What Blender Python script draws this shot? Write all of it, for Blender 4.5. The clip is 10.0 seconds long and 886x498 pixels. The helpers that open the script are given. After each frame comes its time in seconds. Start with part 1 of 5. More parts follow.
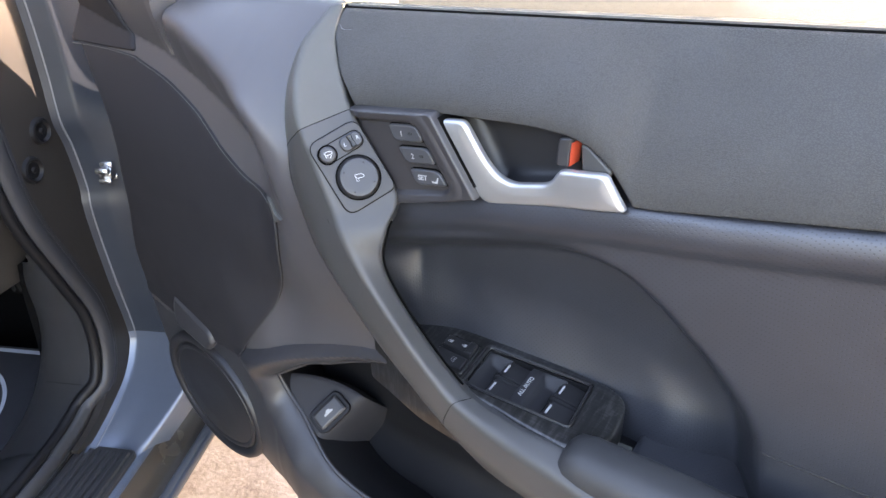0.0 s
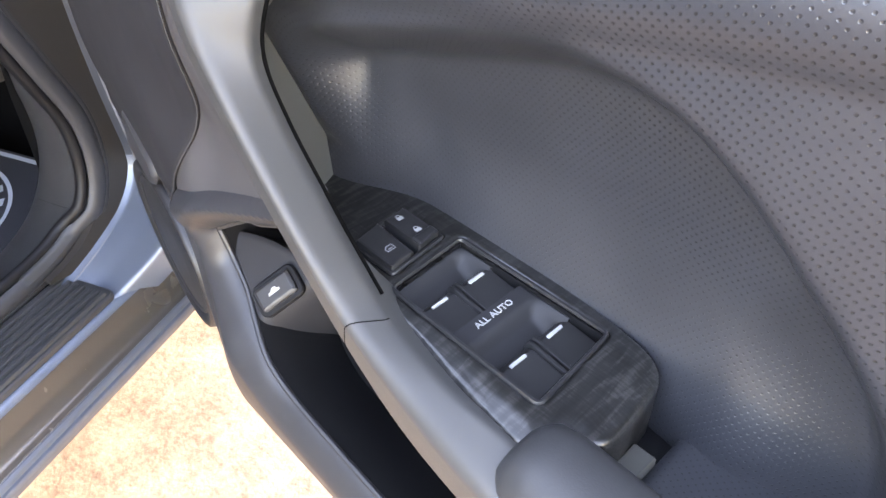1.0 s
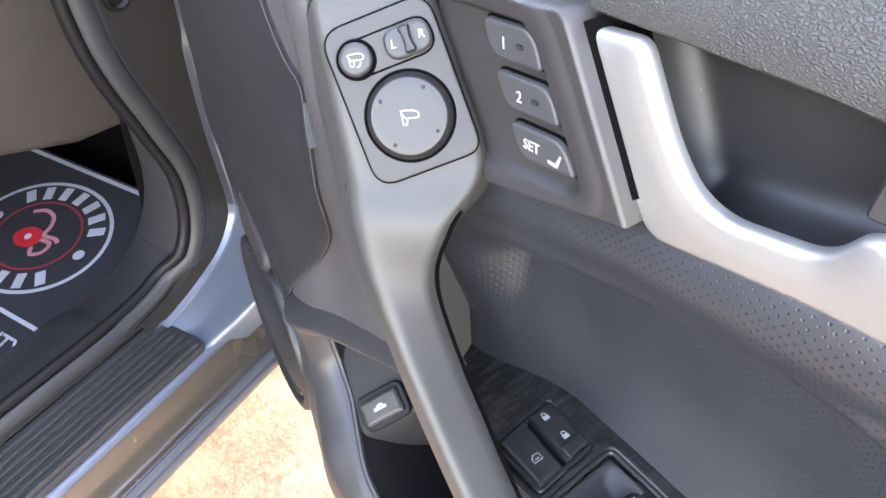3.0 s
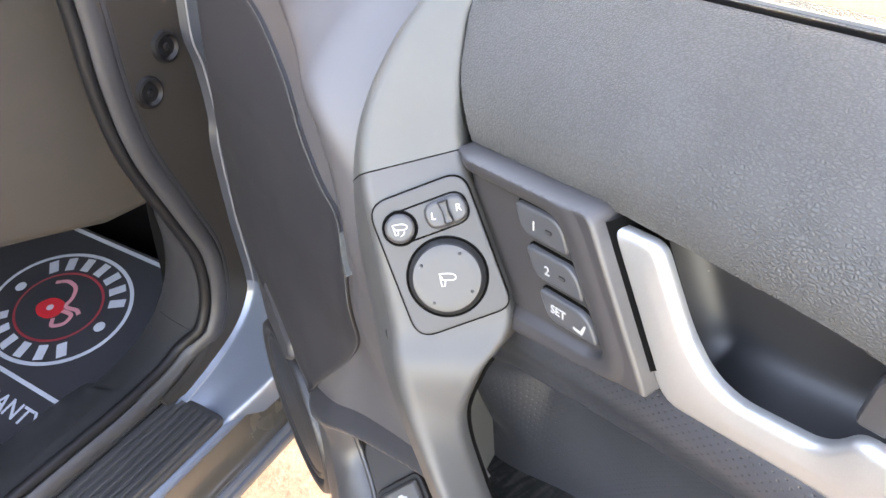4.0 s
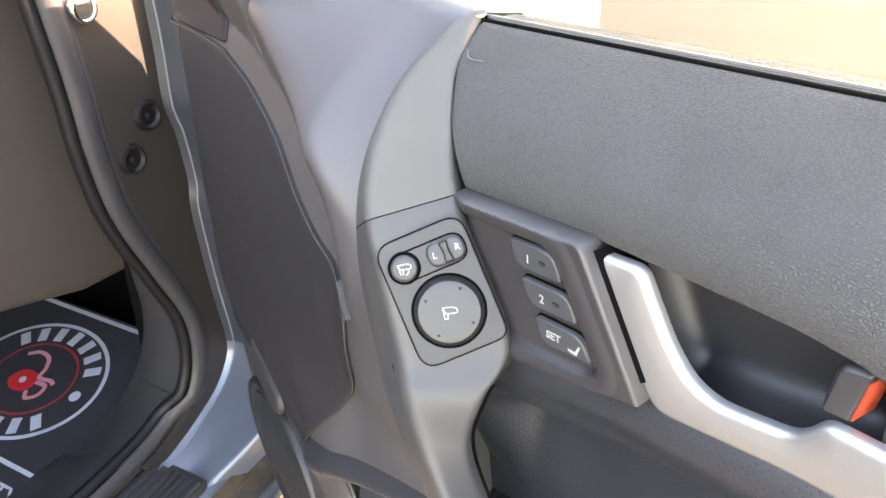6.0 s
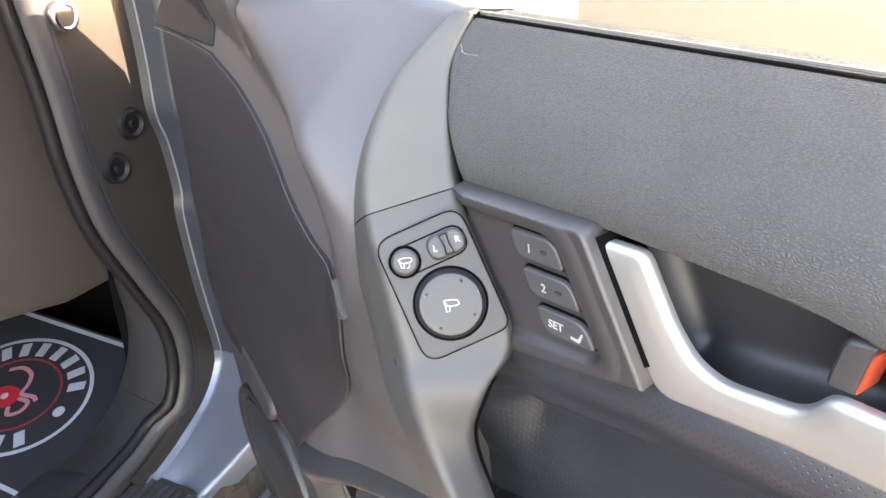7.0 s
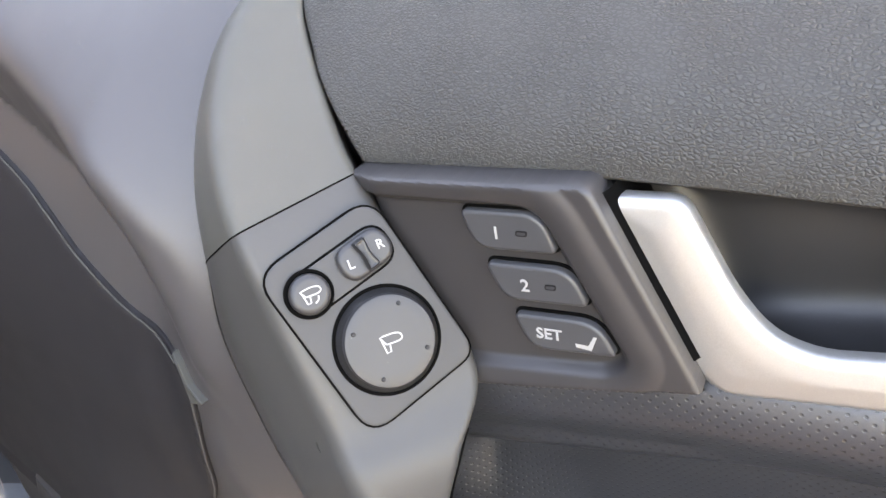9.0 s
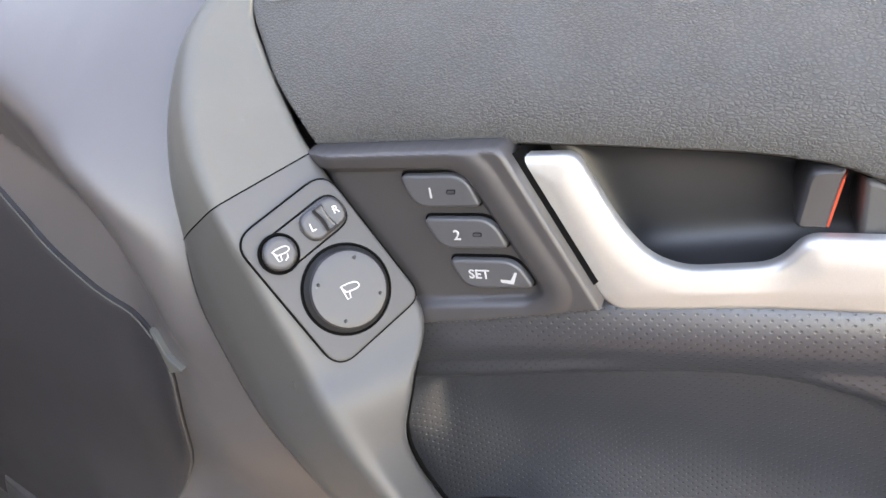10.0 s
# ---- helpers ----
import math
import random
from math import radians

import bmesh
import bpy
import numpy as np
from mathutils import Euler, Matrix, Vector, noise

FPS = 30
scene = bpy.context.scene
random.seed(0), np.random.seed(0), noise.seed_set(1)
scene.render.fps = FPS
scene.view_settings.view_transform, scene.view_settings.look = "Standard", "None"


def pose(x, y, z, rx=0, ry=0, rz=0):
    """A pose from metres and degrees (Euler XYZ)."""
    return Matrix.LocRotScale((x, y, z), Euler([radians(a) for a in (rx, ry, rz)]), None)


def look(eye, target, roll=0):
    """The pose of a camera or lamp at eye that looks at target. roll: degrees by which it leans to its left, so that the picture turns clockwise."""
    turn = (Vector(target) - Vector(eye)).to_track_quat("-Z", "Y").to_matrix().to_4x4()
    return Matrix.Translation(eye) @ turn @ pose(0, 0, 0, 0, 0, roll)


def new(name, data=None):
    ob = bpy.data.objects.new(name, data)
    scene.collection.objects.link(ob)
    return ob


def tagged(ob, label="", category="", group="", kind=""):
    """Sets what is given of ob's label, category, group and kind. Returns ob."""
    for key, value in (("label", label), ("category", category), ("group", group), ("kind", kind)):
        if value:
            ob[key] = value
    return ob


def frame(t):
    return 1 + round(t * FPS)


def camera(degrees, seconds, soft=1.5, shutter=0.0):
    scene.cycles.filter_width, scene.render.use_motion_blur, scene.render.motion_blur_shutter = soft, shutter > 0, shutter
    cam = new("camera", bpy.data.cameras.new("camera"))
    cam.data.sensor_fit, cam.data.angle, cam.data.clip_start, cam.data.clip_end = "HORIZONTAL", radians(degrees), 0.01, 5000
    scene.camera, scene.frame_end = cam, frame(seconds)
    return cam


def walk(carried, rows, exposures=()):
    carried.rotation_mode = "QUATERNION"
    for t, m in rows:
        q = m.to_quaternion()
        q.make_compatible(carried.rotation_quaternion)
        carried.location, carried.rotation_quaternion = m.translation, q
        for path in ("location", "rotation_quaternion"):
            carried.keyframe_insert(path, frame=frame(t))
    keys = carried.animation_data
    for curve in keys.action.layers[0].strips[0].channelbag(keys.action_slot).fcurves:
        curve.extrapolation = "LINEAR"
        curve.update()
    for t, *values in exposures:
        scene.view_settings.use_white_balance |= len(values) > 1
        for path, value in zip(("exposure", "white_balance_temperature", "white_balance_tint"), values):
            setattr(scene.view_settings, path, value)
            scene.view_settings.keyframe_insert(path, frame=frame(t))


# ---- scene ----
cam = camera(64.7, 10.0)
PATH = [
    (0, (0.203, -0.367, 1.045), (-0.784, 1.029, 0.007), -2.9),
    (0.4, (0.16, -0.227, 0.954), (-0.888, 0.946, -0.281), -2.8),
    (0.5, (0.157, -0.208, 0.937), (-0.907, 0.923, -0.324), -2.8),
    (1, (0.165, -0.167, 0.902), (-0.966, 0.833, -0.409), -2.5),
    (1.5, (0.171, -0.155, 0.887), (-1.006, 0.792, -0.424), -2.0),
    (2, (0.169, -0.148, 0.882), (-1.034, 0.758, -0.434), -2.0),
    (2.5, (0.141, -0.155, 0.903), (-1.081, 0.727, -0.412), -1.8),
    (3, (0.081, -0.153, 0.961), (-1.152, 0.721, -0.349), -1.3),
    (4.3, (0.071, -0.162, 1.012), (-1.246, 0.77, -0.169), -1.6),
    (4.5, (0.075, -0.164, 1.014), (-1.246, 0.78, -0.153), -1.7),
    (5, (0.08, -0.173, 1.017), (-1.249, 0.81, -0.109), -1.8),
    (5.5, (0.083, -0.181, 1.018), (-1.242, 0.838, -0.079), -1.8),
    (7, (0.081, -0.195, 1.013), (-1.208, 0.91, -0.045), -2.2),
    (7.5, (0.066, -0.2, 1.005), (-1.203, 0.934, -0.045), -2.4),
    (8, (0.064, -0.188, 0.992), (-1.088, 1.075, -0.047), -2.6),
    (8.5, (0.027, -0.183, 0.967), (-0.945, 1.225, -0.068), -3.2),
    (9, (-0.004, -0.169, 0.96), (-0.852, 1.335, -0.05), -3.8),
    (9.5, (0.009, -0.206, 0.965), (-0.711, 1.367, -0.039), -3.8),
    (10, (0.014, -0.209, 0.969), (-0.677, 1.371, -0.045), -4.6),
]
EXPOSURES = [(0.0, 4.32, 7950, 25), (0.5, 5.06, 8350, 27), (1.0, 5.26, 8850, 28), (3.0, 5.18, 8850, 27), (4.5, 5.03, 9400, 25), (5.0, 4.92, 9500, 25), (8.0, 4.80, 9500, 25), (9.0, 4.61, 9550, 26), (9.5, 4.59, 9600, 26), (10.0, 4.76, 9500, 26)]
walk(cam, [(t, look(eye, target, roll)) for t, eye, target, roll in PATH], EXPOSURES)


# ---- world and light ----
SUN_AZ, SUN_EL = radians(65.0), radians(16.0)
TO_SUN = Vector((math.cos(SUN_AZ) * math.cos(SUN_EL), math.sin(SUN_AZ) * math.cos(SUN_EL), math.sin(SUN_EL)))
world = bpy.data.worlds.new("sky")
scene.world = world
world.use_nodes = True
wn = world.node_tree.nodes
sky = wn.new("ShaderNodeTexSky")
sky.sky_type, sky.sun_disc = "NISHITA", False
sky.sun_elevation, sky.sun_rotation = SUN_EL, math.pi / 2 - SUN_AZ
world.node_tree.links.new(sky.outputs[0], wn["Background"].inputs[0])
wn["Background"].inputs[1].default_value = 0.15
sun = new("sun", bpy.data.lights.new("sun", "SUN"))
sun.data.energy, sun.data.angle, sun.data.color = 2.4, radians(0.53), (1.0, 0.93, 0.82)
sun.matrix_world = look(TO_SUN * 20, (0, 0, 0))


# ---- materials ----
def material(name, color=(0.5, 0.5, 0.5), rough=0.5, metal=0.0):
    """A principled material with helpers to wire textures in object metres."""
    m = bpy.data.materials.new(name)
    m.use_nodes = True
    b = m.node_tree.nodes["Principled BSDF"]
    b.inputs["Base Color"].default_value = (*color, 1)
    b.inputs["Roughness"].default_value = rough
    b.inputs["Metallic"].default_value = metal
    return m, m.node_tree.nodes, m.node_tree.links, b


def math_node(n, l, op, a, b=None, c=None):
    k = n.new("ShaderNodeMath")
    k.operation = op
    for i, v in enumerate((a, b, c)):
        if v is None:
            continue
        if isinstance(v, (int, float)):
            k.inputs[i].default_value = v
        else:
            l.new(v, k.inputs[i])
    return k.outputs[0]


def vec_node(n, l, op, a, b=None):
    k = n.new("ShaderNodeVectorMath")
    k.operation = op
    for i, v in enumerate((a, b)):
        if v is None:
            continue
        if isinstance(v, tuple):
            k.inputs[i].default_value = v
        else:
            l.new(v, k.inputs[i])
    return k.outputs["Value"] if op in ("LENGTH", "DISTANCE", "DOT_PRODUCT") else k.outputs["Vector"]


def coords(n):
    return n.new("ShaderNodeTexCoord").outputs["Object"]


def noise_tex(n, l, co, scale, detail=4.0, rough=0.55, dist=0.0):
    k = n.new("ShaderNodeTexNoise")
    k.inputs["Scale"].default_value, k.inputs["Detail"].default_value = scale, detail
    k.inputs["Roughness"].default_value, k.inputs["Distortion"].default_value = rough, dist
    l.new(co, k.inputs["Vector"])
    return k.outputs["Fac"]


def ramp(n, l, fac, stops):
    k = n.new("ShaderNodeValToRGB")
    e = k.color_ramp.elements
    while len(e) < len(stops):
        e.new(0.5)
    for i, (p, c) in enumerate(stops):
        e[i].position, e[i].color = p, (*c, 1)
    l.new(fac, k.inputs[0])
    return k.outputs[0]


def remap(n, l, v, a, b, c, d):
    k = n.new("ShaderNodeMapRange")
    for i, x in enumerate((a, b, c, d)):
        k.inputs[i + 1].default_value = x
    l.new(v, k.inputs[0])
    return k.outputs[0]


def bump(n, l, b, height, strength, distance):
    k = n.new("ShaderNodeBump")
    k.inputs["Strength"].default_value, k.inputs["Distance"].default_value = strength, distance
    l.new(height, k.inputs["Height"])
    l.new(k.outputs[0], b.inputs["Normal"])


def tint(n, l, b, fac, c0, c1, lo=0.3, hi=0.7):
    l.new(ramp(n, l, fac, [(lo, c0), (hi, c1)]), b.inputs["Base Color"])


def shade(c, k):
    return tuple(x * k for x in c)


def plastic(name, color, rough, grain=3000.0, strength=0.15, depth=0.0002, spec=0.5):
    """Moulded plastic with a fine spark-eroded grain and faint handling marks."""
    m, n, l, b = material(name, color, rough)
    co = coords(n)
    b.inputs["Specular IOR Level"].default_value = spec
    fine, broad = noise_tex(n, l, co, grain, 2.0), noise_tex(n, l, co, 26.0, 5.0)
    tint(n, l, b, broad, shade(color, 0.9), shade(color, 1.1), 0.1, 0.9)
    l.new(remap(n, l, broad, 0.1, 0.9, rough - 0.05, rough + 0.06), b.inputs["Roughness"])
    bump(n, l, b, fine, strength, depth)
    return m


def dusty(name, color, rough, grain=3000.0):
    """Dark plastic with specks of pale dust and small scuffs."""
    m, n, l, b = material(name, color, rough)
    co = coords(n)
    v = n.new("ShaderNodeTexVoronoi")
    v.inputs["Scale"].default_value = 260.0
    l.new(co, v.inputs["Vector"])
    spot = math_node(n, l, "LESS_THAN", v.outputs["Distance"], 0.045)
    pick = math_node(n, l, "GREATER_THAN", noise_tex(n, l, co, 90.0, 1.0), 0.6)
    broad = noise_tex(n, l, co, 30.0, 5.0)
    mix = n.new("ShaderNodeMixRGB")
    l.new(math_node(n, l, "MULTIPLY", math_node(n, l, "MULTIPLY", spot, pick), 0.5), mix.inputs[0])
    l.new(ramp(n, l, broad, [(0.3, shade(color, 0.9)), (0.7, shade(color, 1.12))]), mix.inputs[1])
    mix.inputs[2].default_value = (0.4, 0.39, 0.37, 1)
    l.new(mix.outputs[0], b.inputs["Base Color"])
    bump(n, l, b, noise_tex(n, l, co, grain, 2.0), 0.15, 0.0002)
    return m


def leather_grain(name, color, rough):
    """Vinyl with pebbled cells and creases about two millimetres apart."""
    m, n, l, b = material(name, color, rough)
    co = coords(n)
    warp = n.new("ShaderNodeTexNoise")
    warp.inputs["Scale"].default_value = 500.0
    l.new(co, warp.inputs["Vector"])
    shifted = vec_node(n, l, "ADD", co, vec_node(n, l, "MULTIPLY", warp.outputs["Color"], (0.0013, 0.0013, 0.0013)))
    v = n.new("ShaderNodeTexVoronoi")
    v.feature = "DISTANCE_TO_EDGE"
    v.inputs["Scale"].default_value, v.inputs["Randomness"].default_value = 1000.0, 0.9
    stretch = vec_node(n, l, "MULTIPLY", shifted, (0.62, 1.0, 1.1))
    l.new(stretch, v.inputs["Vector"])
    edge = n.new("ShaderNodeMapRange")
    edge.interpolation_type = "SMOOTHSTEP"
    edge.inputs[1].default_value, edge.inputs[2].default_value = 0.0, 0.30
    l.new(v.outputs["Distance"], edge.inputs[0])
    cell = edge.outputs[0]
    fine = noise_tex(n, l, co, 1500.0, 2.0)
    broad = noise_tex(n, l, co, 22.0, 5.0)
    soft = noise_tex(n, l, co, 60.0, 3.0)
    cell2 = math_node(n, l, "MULTIPLY", cell, remap(n, l, soft, 0.3, 0.65, 0.35, 1.0))
    height = math_node(n, l, "ADD", cell2, math_node(n, l, "MULTIPLY", fine, 0.18))
    # random tone plus crease shading darkened into the base colour
    crease_tone = math_node(n, l, "ADD", math_node(n, l, "MULTIPLY", broad, 0.6), math_node(n, l, "MULTIPLY", cell, 0.4))
    tint(n, l, b, crease_tone, shade(color, 0.80), shade(color, 1.06), 0.3, 0.75)
    l.new(remap(n, l, cell, 0.0, 1.0, rough + 0.12, rough), b.inputs["Roughness"])
    b.inputs["Specular IOR Level"].default_value = 0.24
    bump(n, l, b, height, 0.65, 0.0005)
    return m


def perforated(name, color, rough, pitch, hole):
    """Leather with staggered rows of punched holes."""
    m, n, l, b = material(name, color, rough)
    co = coords(n)
    s = n.new("ShaderNodeSeparateXYZ")
    skin = n.new("ShaderNodeUVMap")
    skin.uv_map = "skin"
    l.new(skin.outputs[0], s.inputs[0])
    u = math_node(n, l, "ADD", s.outputs[0], math_node(n, l, "MULTIPLY", s.outputs[1], 0.12))
    v = math_node(n, l, "SUBTRACT", s.outputs[1], math_node(n, l, "MULTIPLY", s.outputs[0], 0.2))
    c = n.new("ShaderNodeCombineXYZ")
    l.new(math_node(n, l, "DIVIDE", u, pitch), c.inputs[0])
    l.new(math_node(n, l, "DIVIDE", v, pitch * 0.9), c.inputs[1])
    wob = n.new("ShaderNodeTexNoise")
    wob.inputs["Scale"].default_value = 120.0
    l.new(co, wob.inputs["Vector"])
    base = vec_node(n, l, "ADD", c.outputs[0], vec_node(n, l, "MULTIPLY", wob.outputs["Color"], (0.16, 0.16, 0.0)))
    d = []
    for off in ((0, 0, 0), (0.5, 0.5, 0)):
        f = vec_node(n, l, "FRACTION", vec_node(n, l, "ADD", base, off))
        d.append(vec_node(n, l, "LENGTH", vec_node(n, l, "MULTIPLY", vec_node(n, l, "SUBTRACT", f, (0.5, 0.5, 0)), (1, 1, 0))))
    near = math_node(n, l, "MINIMUM", d[0], d[1])
    solid = remap(n, l, near, hole / pitch * 0.35, hole / pitch * 0.65, 0.0, 1.0)
    broad = noise_tex(n, l, co, 24.0, 5.0)
    mix = n.new("ShaderNodeMixRGB")
    l.new(solid, mix.inputs[0])
    mix.inputs[1].default_value = (0.007, 0.007, 0.008, 1)
    l.new(ramp(n, l, broad, [(0.3, shade(color, 0.88)), (0.7, shade(color, 1.1))]), mix.inputs[2])
    l.new(mix.outputs[0], b.inputs["Base Color"])
    ww = n.new("ShaderNodeTexVoronoi")
    ww.feature = "DISTANCE_TO_EDGE"
    ww.inputs["Scale"].default_value = 700.0
    l.new(co, ww.inputs["Vector"])
    fine = remap(n, l, ww.outputs["Distance"], 0.0, 0.35, 0.0, 0.025)
    bump(n, l, b, math_node(n, l, "ADD", math_node(n, l, "MULTIPLY", solid, 0.5), fine), 0.4, 0.0005)
    b.inputs["Specular IOR Level"].default_value = 0.7
    return m


def wood_gloss():
    """Near-black figured wood print under clear lacquer."""
    m, n, l, b = material("lacquered_wood", (0.01, 0.01, 0.01), 0.2)
    co = coords(n)
    # fine straight grain along the panel, crossed by a broad ripple figure
    grain = noise_tex(n, l, vec_node(n, l, "MULTIPLY", co, (70.0, 900.0, 900.0)), 1.0, 5.0, 0.6)
    ripple = noise_tex(n, l, vec_node(n, l, "MULTIPLY", co, (260.0, 45.0, 45.0)), 1.0, 3.0, 0.5, 0.8)
    f = math_node(n, l, "ADD", math_node(n, l, "MULTIPLY", grain, 0.35), math_node(n, l, "MULTIPLY", ripple, 0.65))
    l.new(ramp(n, l, f, [(0.36, (0.002, 0.002, 0.002)), (0.50, (0.0085, 0.0083, 0.008)), (0.64, (0.034, 0.033, 0.032))]), b.inputs["Base Color"])
    b.inputs["Coat Weight"].default_value, b.inputs["Coat Roughness"].default_value = 0.8, 0.10
    b.inputs["Specular IOR Level"].default_value = 0.3
    b.inputs["Roughness"].default_value = 0.45
    return m


def metal_paint(name, low, high, metal, rough):
    """Metallic car paint with fine flakes under a clear coat."""
    m, n, l, b = material(name, low, rough, metal)
    co = coords(n)
    tint(n, l, b, noise_tex(n, l, co, 9000.0, 1.0), low, high)
    b.inputs["Coat Weight"].default_value, b.inputs["Coat Roughness"].default_value = 0.3, 0.15
    l.new(remap(n, l, noise_tex(n, l, co, 14.0, 5.0), 0.1, 0.9, rough - 0.04, rough + 0.08), b.inputs["Roughness"])
    return m


def silver():
    """Satin silver lacquer on the pull lever."""
    m, n, l, b = material("satin_silver", (0.5, 0.49, 0.48), 0.42, 0.85)
    co = coords(n)
    tint(n, l, b, noise_tex(n, l, co, 5000.0, 1.0), (0.46, 0.46, 0.455), (0.53, 0.53, 0.525))
    bump(n, l, b, noise_tex(n, l, co, 2500.0, 2.0), 0.06, 0.0002)
    return m


def ground_mat():
    """Pale sun-bleached concrete with sandy grit and stains."""
    m, n, l, b = material("pale_concrete", (0.4, 0.34, 0.26), 0.9)
    co = coords(n)
    a, c, d = noise_tex(n, l, co, 9.0, 8.0, 0.65), noise_tex(n, l, co, 80.0, 6.0, 0.7), noise_tex(n, l, co, 1.4, 4.0)
    f = math_node(n, l, "ADD", math_node(n, l, "MULTIPLY", a, 0.45), math_node(n, l, "MULTIPLY", c, 0.4))
    f = math_node(n, l, "ADD", f, math_node(n, l, "MULTIPLY", d, 0.15))
    l.new(ramp(n, l, f, [(0.38, (0.029, 0.022, 0.017)), (0.46, (0.060, 0.048, 0.040)), (0.54, (0.083, 0.072, 0.063)), (0.66, (0.110, 0.100, 0.092))]), b.inputs["Base Color"])
    bump(n, l, b, c, 0.5, 0.004)
    return m


def asphalt_mat():
    """Weathered asphalt bleached to a warm grey."""
    m, n, l, b = material("weathered_asphalt", (0.1, 0.098, 0.085), 0.9)
    co = coords(n)
    f = math_node(n, l, "ADD", math_node(n, l, "MULTIPLY", noise_tex(n, l, co, 1.2, 6.0), 0.6), math_node(n, l, "MULTIPLY", noise_tex(n, l, co, 40.0, 5.0), 0.4))
    l.new(ramp(n, l, f, [(0.35, (0.034, 0.034, 0.030)), (0.65, (0.052, 0.052, 0.047))]), b.inputs["Base Color"])
    bump(n, l, b, noise_tex(n, l, co, 150.0, 4.0), 0.5, 0.003)
    return m


def glass_mat():
    m, n, l, b = material("tinted_glass", (0.55, 0.545, 0.50), 0.0)
    b.inputs["Transmission Weight"].default_value = 1.0
    b.inputs["IOR"].default_value = 1.25
    return m


SATIN = plastic("satin_grey_plastic", (0.073, 0.073, 0.067), 0.50, 3500.0, 0.10, spec=0.3)
GRIP = plastic("grip_grey_plastic", (0.055, 0.0545, 0.0535), 0.44, 3500.0, 0.10, spec=0.34)
PLATE = plastic("switch_plate_plastic", (0.050, 0.050, 0.051), 0.5, 3500.0, 0.10, spec=0.25)
KEYCAP = dusty("dark_keycap_plastic", (0.028, 0.028, 0.030), 0.42)
TRIM = plastic("soft_trim_plastic", (0.057, 0.053, 0.055), 0.42, 1800.0, 0.05, spec=0.5)
TRIM.node_tree.nodes["Principled BSDF"].inputs["Coat Weight"].default_value = 0.2
TRIM.node_tree.nodes["Principled BSDF"].inputs["Coat Roughness"].default_value = 0.3
MOULDING = plastic("dark_moulding_plastic", (0.030, 0.030, 0.033), 0.4, 1800.0, 0.10)
DARKTRIM = plastic("dark_trim_plastic", (0.018, 0.0175, 0.020), 0.55, 1800.0, 0.12, spec=0.28)
MEMKEY = plastic("memory_key_plastic", (0.047, 0.048, 0.052), 0.42, 3500.0, 0.08, spec=0.45)
SPEAKER = plastic("speaker_plastic", (0.016, 0.016, 0.018), 0.42, 1800.0, 0.12, spec=0.45)
BEZEL = plastic("brown_black_bezel", (0.033, 0.0308, 0.032), 0.38, 3500.0, 0.08)
CUP = dusty("cup_plastic", (0.018, 0.018, 0.020), 0.42)
BLACK = plastic("black_plastic", (0.008, 0.008, 0.009), 0.42, spec=0.2)
# matte black that stands for the shade inside gaps and joints
GAP = plastic("gap_shade_black", (0.003, 0.003, 0.003), 0.95, spec=0.02)
GLOSSKEY = dusty("black_key", (0.016, 0.016, 0.017), 0.36)
WELL = plastic("well_plastic", (0.021, 0.021, 0.023), 0.48, spec=0.25)
VINYL = leather_grain("grained_vinyl", (0.057, 0.0560, 0.0535), 0.48)
PERF = perforated("perforated_leather", (0.0265, 0.0283, 0.034), 0.35, 0.0040, 0.00088)
PADLEATHER = plastic("armrest_leather", (0.036, 0.036, 0.0365), 0.45, 900.0, 0.2, 0.0003, spec=0.4)
WOOD = wood_gloss()
SILVER = silver()
PAINT = metal_paint("blue_grey_paint", (0.085, 0.104, 0.135), (0.13, 0.155, 0.20), 0.35, 0.32)
# body paint turned brown: the sunlit ground's reflection put into the colour
GROUNDTINT = metal_paint("ground_reflection_paint", (0.095, 0.078, 0.063), (0.135, 0.112, 0.092), 0.6, 0.24)
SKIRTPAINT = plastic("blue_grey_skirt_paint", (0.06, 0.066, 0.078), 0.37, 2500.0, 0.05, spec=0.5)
# darker copy of the body paint, with the flange's shade in its colour
SHADEPAINT = plastic("shaded_flange_paint", (0.024, 0.029, 0.038), 0.36, 2500.0, 0.05, spec=0.35)
RUBBER = plastic("seal_rubber", (0.030, 0.030, 0.033), 0.45, 900.0, spec=0.35)
# pale grey for the flange edge's drawn highlight and the vinyl scratches
HIGHLIGHT_SCRATCH = plastic("highlight_and_scratch", (0.14, 0.14, 0.15), 0.35)
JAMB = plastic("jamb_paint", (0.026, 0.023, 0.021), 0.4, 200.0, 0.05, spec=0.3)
KNEE = plastic("brown_knee_panel", (0.048, 0.042, 0.038), 0.55, 1200.0, spec=0.3)
CARPET = plastic("black_carpet", (0.006, 0.006, 0.0065), 0.95, 700.0, 0.8, 0.004, spec=0.1)
MATFAB = plastic("black_mat", (0.023, 0.0235, 0.028), 0.7, 1500.0, 0.2, spec=0.3)
SCUFF = plastic("scuff_trim", (0.032, 0.032, 0.033), 0.40, 1500.0, spec=0.4)
WHITE = plastic("white_print", (0.33, 0.33, 0.325), 0.5)
PALEPRINT = plastic("pale_print", (0.36, 0.38, 0.43), 0.6)
RED = plastic("red_print", (0.5, 0.02, 0.03), 0.5)
REDINK = plastic("dark_red_print", (0.24, 0.02, 0.03), 0.5)
PINK = plastic("pink_print", (0.5, 0.20, 0.23), 0.5)
ORANGE = plastic("orange_flag", (0.55, 0.075, 0.035), 0.45)
CHROME = material("bright_steel", (0.6, 0.6, 0.6), 0.25, 1.0)[0]
GROUND = ground_mat()
ASPHALT = asphalt_mat()
GLASS = glass_mat()


